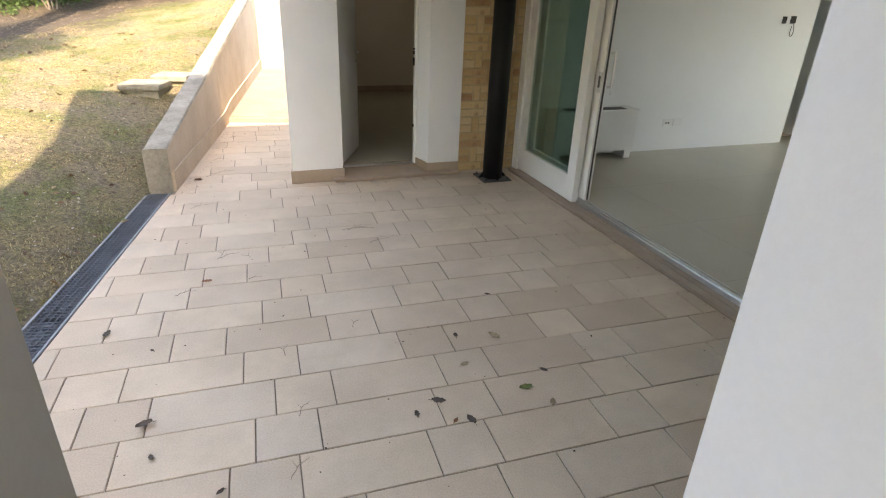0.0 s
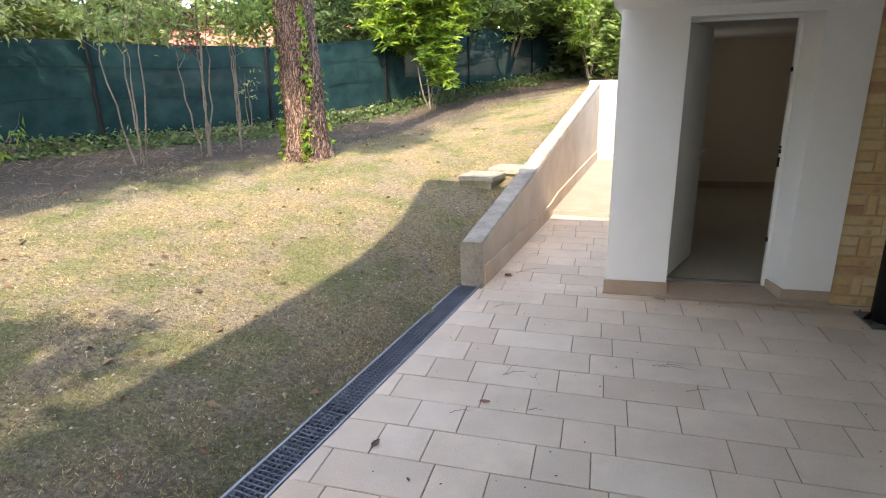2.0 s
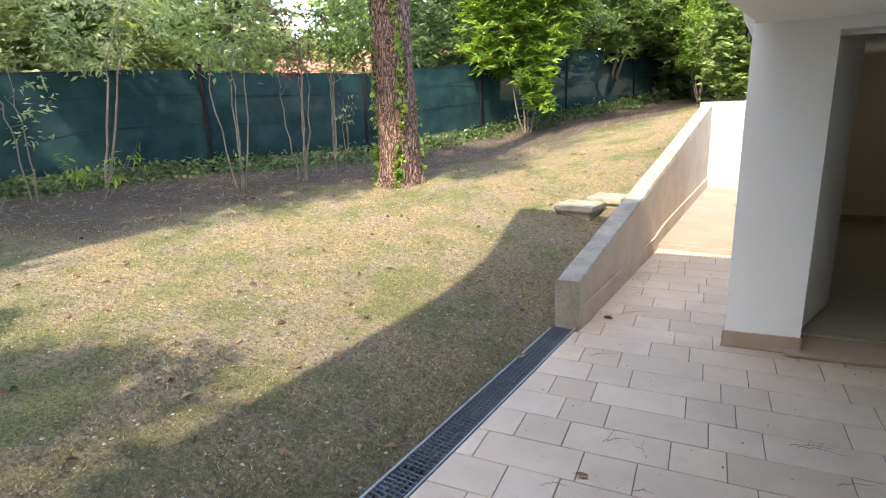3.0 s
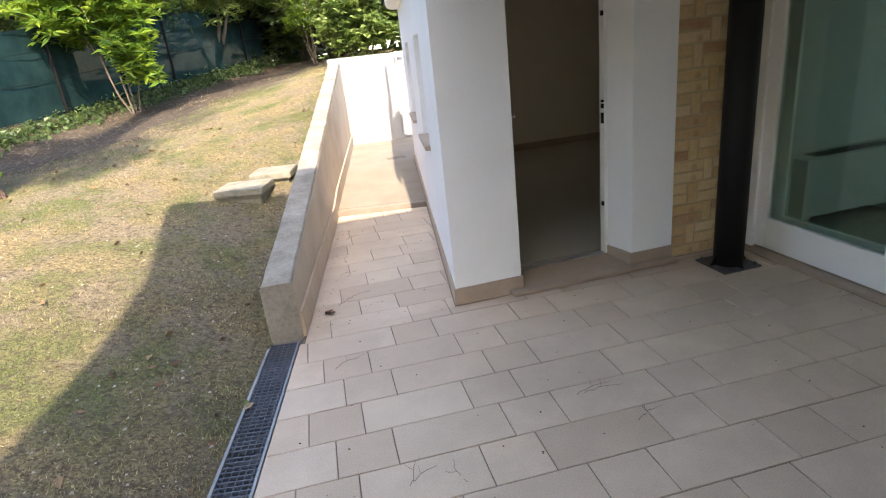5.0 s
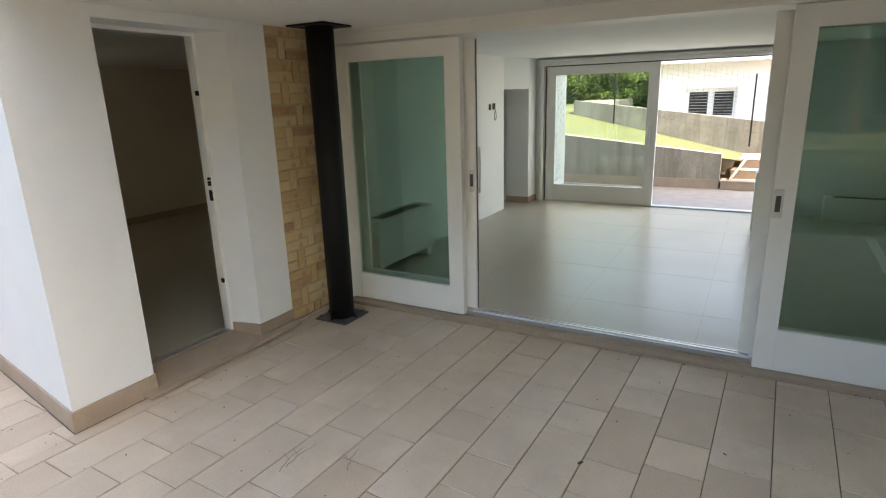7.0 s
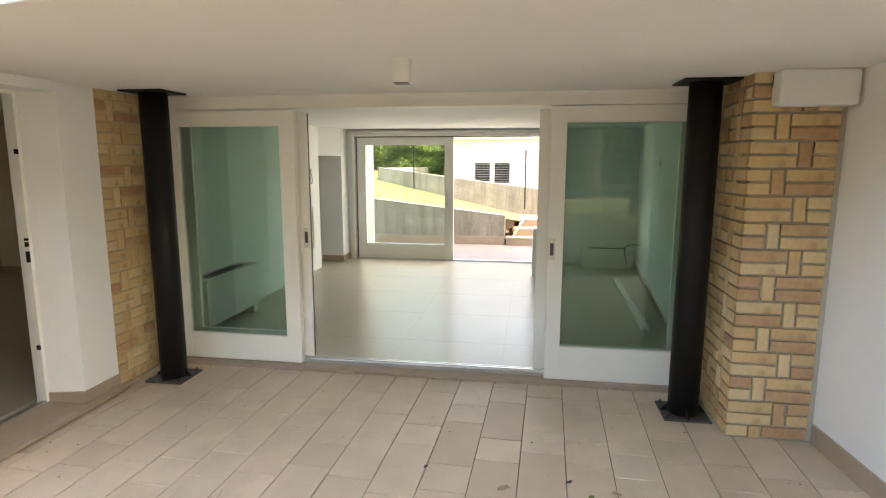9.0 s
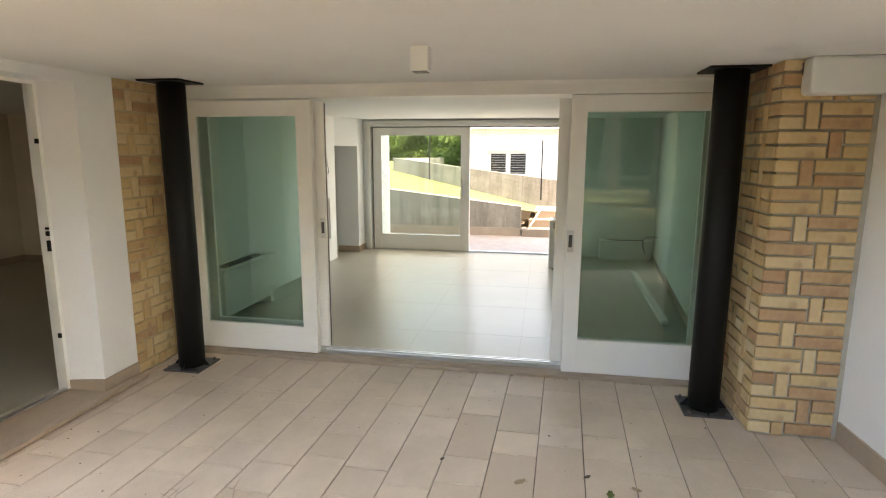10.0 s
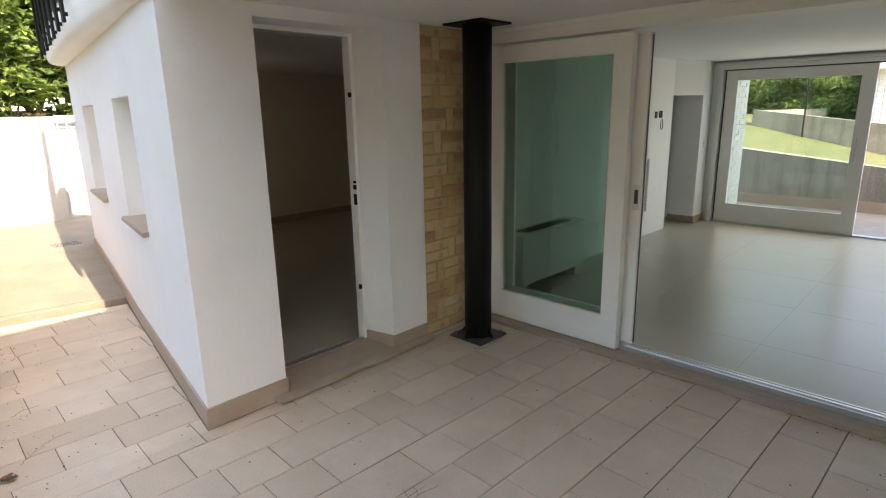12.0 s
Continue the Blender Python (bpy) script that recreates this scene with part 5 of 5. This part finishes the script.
# ivy and weeds along the foot of the fence
pts = []
for _ in range(2000):
    y = rng.uniform(0, 22)
    d = abs(rng.normal(0, 0.5)) * (0.7 + 0.8 * abs(noise.noise((y * 0.6, 2.0, 0.0)))) - 0.1
    x = fence_x(y) + d
    for _ in range(5):
        q = rng.normal(0, 0.09, 2)
        pts.append((x + q[0], y + q[1], ground_z(x, y) + rng.uniform(0.02, 0.22 if d < 0.4 else 0.08)))
o = leaves("ground_ivy", np.array(pts), 0.085, M_LEAF_DARK, aspect=0.75)
tagged(o, "dark ivy creeping along the foot of the fence", "ivy", kind="stuff")
pts = np.array([(fence_x(y) + d, y, ground_z(fence_x(y) + d, y) + rng.uniform(0.02, 0.3)) for y, d in zip(rng.uniform(2, 20, 700), np.abs(rng.normal(0, 0.35, 700)))])
o = leaves("weeds", pts, 0.09, M_LEAF_MID, aspect=0.3, droop=-0.6)
tagged(o, "green weeds along the fence", "weeds", kind="stuff")

# pine needles, twigs and dead stalks on the bare strip
v, f = [], []
for _ in range(15000):
    y = rng.uniform(0, 18)
    x = fence_x(y) + abs(rng.normal(1.3, 0.9))
    L, a = rng.uniform(0.06, 0.3), rng.uniform(0, 2 * math.pi)
    z0, w = ground_z(x, y) + 0.006, rng.uniform(0.003, 0.009)
    dx, dy = math.cos(a) * L, math.sin(a) * L
    z1 = ground_z(x + dx, y + dy) + rng.uniform(0.0, 0.03)
    n = len(v)
    v += [(x - dy / L * w, y + dx / L * w, z0), (x + dy / L * w, y - dx / L * w, z0), (x + dx, y + dy, z1 + 0.004)]
    f.append((n, n + 1, n + 2))
tagged(raw_mesh("pine_litter", v, f, M_STRAW), "dry twigs and needles on the bare earth", "litter", kind="stuff")

# the lawn's blades, short and dry
def in_lawn(x, y):
    return x < (drain_x(y) - 0.2 if y < 5.07 else ramp_x(y) - 0.2) and x > fence_x(y) + 2.9 + 1.1 * noise.noise((x * 0.8, y * 0.8, 0))


v, f = [], []
count = 0
while count < 210000:
    y = rng.uniform(0.2, 12.5) if rng.random() < 0.85 else rng.uniform(12, 17)
    x = (drain_x(y) if y < 5.07 else ramp_x(y)) - 0.2 - rng.random() ** 1.3 * 6.5
    count += 1
    if not in_lawn(x, y):
        continue
    thin = noise.noise((x * 0.9, y * 0.9, 4.0)) + 0.6 * noise.noise((x * 4, y * 4, 1.0))
    if thin < -0.25 + 0.5 * rng.random() - 0.25:
        continue
    h, a = rng.uniform(0.008, 0.026), rng.uniform(0, 2 * math.pi)
    w = rng.uniform(0.0018, 0.0036)
    z = ground_z(x, y) - 0.003
    lx, ly = rng.normal(0, 0.016, 2)
    n = len(v)
    v += [(x - math.cos(a) * w, y - math.sin(a) * w, z), (x + math.cos(a) * w, y + math.sin(a) * w, z), (x + lx, y + ly, z + h)]
    f.append((n, n + 1, n + 2))
tagged(raw_mesh("grass", v, f, M_BLADE), "short dry lawn grass", "grass", kind="stuff")
# fallen leaves and pale chips on the lawn
pts = []
for _ in range(480):
    y = rng.uniform(0.5, 10)
    x = (drain_x(y) if y < 5.07 else ramp_x(y)) - 0.25 - rng.random() ** 1.5 * 5
    pts.append((x, y, ground_z(x, y) + 0.012))
o = leaves("lawn_litter", np.array(pts), 0.06, M_DRYLEAF, aspect=0.55, droop=0.0, spread=0.3)
tagged(o, "brown fallen leaves lying on the lawn", "leaves", kind="stuff")
M_CHIP = mottled("pale_chip", (0.3, 0.27, 0.22), (0.48, 0.44, 0.37), 8, 40, 0.9)
v, f = [], []
for _ in range(1500):
    y = rng.uniform(0.5, 7)
    x = (drain_x(y) if y < 5.07 else ramp_x(y)) - 0.22 - rng.random() ** 1.3 * 4
    z, s = ground_z(x, y), 0.002 + 0.009 * rng.random() ** 2.5
    n = len(v)
    for c in ((-1, -1, 0), (1, -0.7, 0), (0.6, 1, 0), (-0.9, 0.8, 0), (0, 0, 1)):
        v.append((x + c[0] * s * rng.uniform(0.6, 1.2), y + c[1] * s * rng.uniform(0.6, 1.2), z + c[2] * s * 0.9 + 0.002))
    f += [(n, n + 1, n + 4), (n + 1, n + 2, n + 4), (n + 2, n + 3, n + 4), (n + 3, n, n + 4)]
tagged(raw_mesh("gravel", v, f, M_CHIP), "small pale stones and chips in the lawn", "gravel", kind="stuff")


# ---- fallen leaves and twigs on the terrace ----
def fallen_leaf(x, y, size, turn, label, mat, curl=0.5, aspect=0.55, z=0.004):
    bm = bmesh.new()
    n, rows_ = 7, []
    for i in range(n + 1):
        t = i / n
        w = size * aspect * 0.5 * math.sin(math.pi * min(1, t * 0.93 + 0.05)) ** 0.8 * (1 + 0.18 * math.sin(t * 17 + turn))
        zc = curl * size * 0.35 * (t - 0.5) ** 2
        rows_.append([bm.verts.new(((t - 0.5) * size, s * w, zc + abs(s) * curl * size * 0.22 + 0.002)) for s in (-1, -0.4, 0.4, 1)])
    for a, b in zip(rows_, rows_[1:]):
        for k in range(3):
            bm.faces.new((a[k], a[k + 1], b[k + 1], b[k]))
    r = bmesh.ops.extrude_face_region(bm, geom=bm.faces[:])
    bmesh.ops.translate(bm, verts=[q for q in r["geom"] if isinstance(q, bmesh.types.BMVert)], vec=(0, 0, 0.0015))
    bmesh.ops.recalc_face_normals(bm, faces=bm.faces)
    cyl(bm, (-0.5 * size, 0, 0.004), (-0.72 * size, 0.05 * size, 0.003), 0.0015, 0.001, 5)
    o = part("fallen_leaf", bm, mat)
    o.location, o.rotation_euler = (x, y, z), (0, 0, radians(turn))
    return tagged(o, label, "leaf", "leaves on the terrace")


def leaf_colour(name, dark, light):
    return mottled(name, dark, light, 25, 120, 0.7, 0.4, 0.002)


M_LB = leaf_colour("brown_leaf", (0.05, 0.035, 0.028), (0.12, 0.085, 0.06))
M_LG = leaf_colour("green_leaf", (0.07, 0.11, 0.03), (0.2, 0.2, 0.06))
M_LO = leaf_colour("rust_leaf", (0.16, 0.06, 0.03), (0.32, 0.15, 0.07))
M_LT = leaf_colour("tan_leaf", (0.24, 0.17, 0.1), (0.42, 0.32, 0.2))
LEAVES = [
    (-0.305, 3.293, 0.070, 0, 'o', 0.40),
    (-0.766, 2.830, 0.070, 67, 'b', 0.50),
    (-0.536, 2.615, 0.030, 134, 'b', 0.60),
    (-0.510, 2.069, 0.080, 201, 'b', 0.70),
    (0.568, 1.805, 0.050, 268, 'b', 0.80),
    (0.685, 1.864, 0.080, 335, 'b', 0.40),
    (0.715, 1.724, 0.040, 42, 'o', 0.50),
    (0.779, 1.708, 0.070, 109, 'b', 0.60),
    (1.098, 1.832, 0.080, 176, 'g', 0.70),
    (1.167, 1.702, 0.060, 243, 't', 0.80),
    (1.245, 1.930, 0.050, 310, 'b', 0.40),
    (0.893, 2.080, 0.060, 17, 't', 0.50),
    (0.937, 2.327, 0.050, 84, 'b', 0.60),
    (1.275, 2.688, 0.040, 151, 'b', 0.70),
    (-0.216, 1.626, 0.040, 218, 'b', 0.80),
    (-0.465, 1.872, 0.040, 285, 'b', 0.40),
    (-0.431, 5.332, 0.080, 352, 'b', 0.50),
    (1.635, 2.120, 0.020, 59, 'b', 0.60),
    (1.130, 2.266, 0.080, 126, 't', 0.70),
    (-0.439, 5.355, 0.070, 193, 'o', 0.80),
    (-0.857, 5.351, 0.080, 260, 'o', 0.40),
    (-1.576, 4.804, 0.060, 327, 'g', 0.50),
    (-1.080, 4.017, 0.060, 34, 't', 0.60),
    (-0.920, 4.455, 0.070, 101, 'g', 0.70),
    (-1.083, 4.980, 0.080, 168, 't', 0.80),
    (-0.909, 4.428, 0.080, 235, 't', 0.40),
]
TWIGS = [
    (0.766, 3.614, 0.16, 20),
    (0.440, 2.560, 0.09, 60),
    (0.074, 2.402, 0.10, 80),
    (0.092, 1.945, 0.10, 60),
    (-0.069, 3.266, 0.08, 10),
    (-0.252, 3.601, 0.15, 30),
    (-0.474, 3.162, 0.12, 20),
    (0.652, 3.879, 0.20, 0),
    (-0.874, 4.883, 0.20, 20),
    (-0.461, 4.611, 0.20, 30),
    (-0.233, 3.613, 0.15, 70),
    (-0.035, 3.539, 0.15, 100),
    (0.026, 1.614, 0.12, 50),
    (0.617, 3.885, 0.20, 10),
    (-0.370, 5.437, 0.15, 40),
    (-0.272, 5.541, 0.15, 20),
    (-0.166, 6.906, 0.15, 30),
    (-0.239, 6.296, 0.20, 80),
    (-0.315, 6.006, 0.15, 20),
]
for x, y, s, a, m, cu in LEAVES:
    colour = {"b": (M_LB, "curled dark brown dead leaf on the paving"), "g": (M_LG, "half-green fallen leaf on the paving"), "o": (M_LO, "rust-red dry leaf on the paving"), "t": (M_LT, "tan crumpled leaf on the paving")}[m]
    fallen_leaf(x, y, s * 0.8, a, colour[1], colour[0], cu)
M_TWIGB = leaf_colour("brown_twig", (0.1, 0.07, 0.05), (0.22, 0.16, 0.11))
for x, y, L, a in TWIGS:
    bm = bmesh.new()
    limb_path(bm, (0, 0, 0.003), (L * 0.5, 0.012, 0.006), 0.0014, 0.0011, 0.16, 4, 5)
    limb_path(bm, (L * 0.5, 0.012, 0.006), (L, -0.005, 0.004), 0.0011, 0.0006, 0.2, 3, 5)
    limb_path(bm, (L * 0.45, 0.01, 0.006), (L * 0.62, L * 0.35, 0.01), 0.0009, 0.0005, 0.2, 3, 5)
    o = part("twig", bm, M_TWIGB)
    o.location, o.rotation_euler = (x, y, 0), (0, 0, radians(a))
    tagged(o, "thin dry twig lying on the paving", "twig", "twigs on the terrace")


M_CRUMB = mottled("dirt_crumb", (0.04, 0.03, 0.022), (0.11, 0.08, 0.055), 20, 60, 0.95)
v, f = [], []
for _ in range(420):
    y = rng.uniform(0.5, 7.3)
    x = rng.uniform(drain_x(y) + 0.02, 2.5) if y < 5 else rng.uniform(ramp_x(y) + 0.05, wall_x(y) - 0.03)
    if rng.random() < 0.35:
        x = 2.53 - abs(rng.normal(0, 0.02)) if y < 5 else ramp_x(y) + 0.05 + abs(rng.normal(0, 0.06))
    s = rng.uniform(0.0015, 0.006)
    n = len(v)
    for c in ((-1, -1, 0), (1, -0.7, 0), (0.6, 1, 0), (-0.9, 0.8, 0), (0, 0, 1)):
        v.append((x + c[0] * s * rng.uniform(0.5, 1.3), y + c[1] * s * rng.uniform(0.5, 1.3), c[2] * s * 0.7))
    f += [(n, n + 1, n + 4), (n + 1, n + 2, n + 4), (n + 2, n + 3, n + 4), (n + 3, n, n + 4)]
tagged(raw_mesh("dirt", v, f, M_CRUMB), "crumbs of dirt scattered over the paving", "dirt", kind="stuff")


# ---- bricks ----
def brick_mesh(w, h, d=0.02):
    bm = bmesh.new()
    box(bm, 0, w, -d, 0.0, 0, h, 0.0025, 1)
    me = bpy.data.meshes.new("brick")
    bm.to_mesh(me)
    bm.free()
    me.materials.append(M_BRICK)
    return me


BRICKS = {}


def lay_bricks(parent, width, place, shift=0, proud=0.0):
    """Pairs of flat bricks beside upright ones, course by course; place(u, z) gives the pose of a brick's lower corner."""
    r = random.Random(len(parent.name))
    j, course = 0.013, 0.152
    flat = course / 2 - j
    for c in range(16):
        z = -0.06 + c * course
        seq = [("d", 0.245), ("s", 0.06), ("d", 0.118), ("s", 0.06), ("d", 0.245)]
        if (c + shift) % 2 == 0:
            seq = [("d", 0.118), ("s", 0.06), ("d", 0.245), ("s", 0.06), ("d", 0.118), ("s", 0.06)]
        u = 0.0
        for kind, w in seq:
            if u >= width - 0.03:
                break
            w = min(w, width - u)
            for hh, zz in ((course - j, z),) if kind == "s" else ((flat, z), (flat, z + course / 2)):
                lo, hi = max(zz, 0.003), min(zz + hh, CEIL - 0.002)
                if hi - lo < 0.012:
                    continue
                key = (round(w, 3), round(hi - lo, 3))
                if key not in BRICKS:
                    BRICKS[key] = brick_mesh(*key)
                b = new("brick", BRICKS[key])
                b.parent = parent
                b.matrix_local = place(u, lo) @ pose(r.uniform(-0.0015, 0.0015), proud + r.uniform(-0.003, 0.003), r.uniform(-0.001, 0.001), 0, r.uniform(-0.4, 0.4), r.uniform(-0.5, 0.5))
            u += w + j


lay_bricks(wall_brick_r, 0.452, lambda u, z: pose(1.918, 0.966 - u, z, 0, 0, -90))
lay_bricks(wall_brick_r, 0.68, lambda u, z: pose(2.585, 0.948, z, 0, 0, 180) @ pose(u, 0, 0), 1)
lay_bricks(wall_brick_l, 0.595, lambda u, z: pose(1.988 + u, 5.11, z), 1, 0.012)


# ---- terrace tiles ----
def clip_poly(poly, a, b, c):
    """Keeps the side of a polygon on which a*x + b*y <= c."""
    out = []
    for p, q in zip(poly, poly[1:] + poly[:1]):
        dp, dq = a * p[0] + b * p[1] - c, a * q[0] + b * q[1] - c
        if dp <= 0:
            out.append(p)
        if dp * dq < 0:
            t = dp / (dp - dq)
            out.append((p[0] + t * (q[0] - p[0]), p[1] + t * (q[1] - p[1])))
    return out


def tile_mesh(poly):
    bm = bmesh.new()
    e = 0.0022
    n = len(poly)
    cx, cy = sum(p[0] for p in poly) / n, sum(p[1] for p in poly) / n
    lo = [bm.verts.new((x, y, -0.03)) for x, y in poly]
    mid = [bm.verts.new((x, y, -0.0025)) for x, y in poly]
    top = [bm.verts.new((x - e * np.sign(x - cx), y - e * np.sign(y - cy), 0.0)) for x, y in poly]
    for a, b in ((lo, mid), (mid, top)):
        for i in range(n):
            bm.faces.new((a[i], a[(i + 1) % n], b[(i + 1) % n], b[i]))
    bm.faces.new(top)
    bm.normal_update()
    me = bpy.data.meshes.new("tile")
    bm.to_mesh(me)
    bm.free()
    me.materials.append(M_TILE)
    return me


SQ, LG, PITCH, SLOPE, JOINT = 0.2535, 0.5105, 0.2494, -0.0344, 0.005
OFFSET = {3: 0.54, 4: 0.017, 5: 0.576, 6: 0.677, 7: 0.007, 8: -0.12, 9: 0.313, 10: -0.01, 11: 0.11, 12: 0.435, 13: 0.07, 14: 0.25, 15: 0.141, 16: 0.333, 17: 0.242, 18: -0.09, 19: 0.064, 20: -0.23, 21: 0.172, 22: -0.118, 23: 0.284, 24: -0.005}
WHOLE = {}
ra = random.Random(5)
rest = bmesh.new()
for n in range(-13, 32):
    yc = 1.861 + PITCH * (n - 6)
    off = OFFSET.get(n, ra.uniform(0, 0.764))
    x = off - 5 * (SQ + LG)
    kind = 0
    while x < 2.7:
        w = SQ if kind == 0 else LG
        x0, x1 = x + JOINT / 2, x + w - JOINT / 2
        x += w
        kind = 1 - kind
        h = PITCH / 2 - JOINT / 2
        xm = (x0 + x1) / 2
        ym = yc + SLOPE * xm
        q = [(x0 - xm, -h), (x1 - xm, -h), (x1 - xm, h), (x0 - xm, h)]
        world_q = [(xm + a - SLOPE * b, ym + b + SLOPE * a) for a, b in q]
        poly = world_q
        # edges of the paving
        if ym < 5.06:
            poly = clip_poly(poly, -1, 0.172, 0.645 - 0.006 + 0.172 * 5.026)
        else:
            poly = clip_poly(poly, -1, K, 0.622 - 0.024 + K * 5.08)
        poly = clip_poly(poly, 1, 0, 2.524) if poly else poly
        if poly and ym > 4.9:
            low = clip_poly(poly, 0, 1, 5.063)
            high = clip_poly(clip_poly(poly, 0, -1, -5.063), 1, -K, 0.362 - K * 5.08)
            if len(low) > 2 and len(high) > 2:
                o = part("tile", prism(bmesh.new(), high, -0.03, -0.0005), M_TILE, floor)
            poly = low if len(low) > 2 else high
        poly = clip_poly(poly, 0.18, 1, 7.725) if poly else poly
        if len(poly) < 3:
            continue
        area = abs(sum(a[0] * b[1] - b[0] * a[1] for a, b in zip(poly, poly[1:] + poly[:1]))) / 2
        if area < 0.0008:
            continue
        dz, tilt = ra.uniform(-0.0015, 0.0012), (ra.uniform(-0.0012, 0.0012), ra.uniform(-0.0012, 0.0012))
        if n < 1:
            prism(rest, poly, -0.03, -0.001)
            continue
        if poly == world_q:
            if w not in WHOLE:
                WHOLE[w] = tile_mesh(q)
            t = new("tile", WHOLE[w])
        else:
            t = new("tile", tile_mesh([(a - xm, b - ym) for a, b in poly]))
        t.parent = floor
        t.matrix_local = Matrix.Translation((xm, ym, dz)) @ Euler((tilt[0], tilt[1], math.atan(SLOPE) if poly == world_q else 0)).to_matrix().to_4x4()
prism(rest, [(1.99, 5.068), (2.6, 5.068), (2.6, 5.108), (1.99, 5.108)], -0.03, -0.001)
o = part("tiles_joined", rest, M_TILE, floor)
tagged(o, kind="stuff")
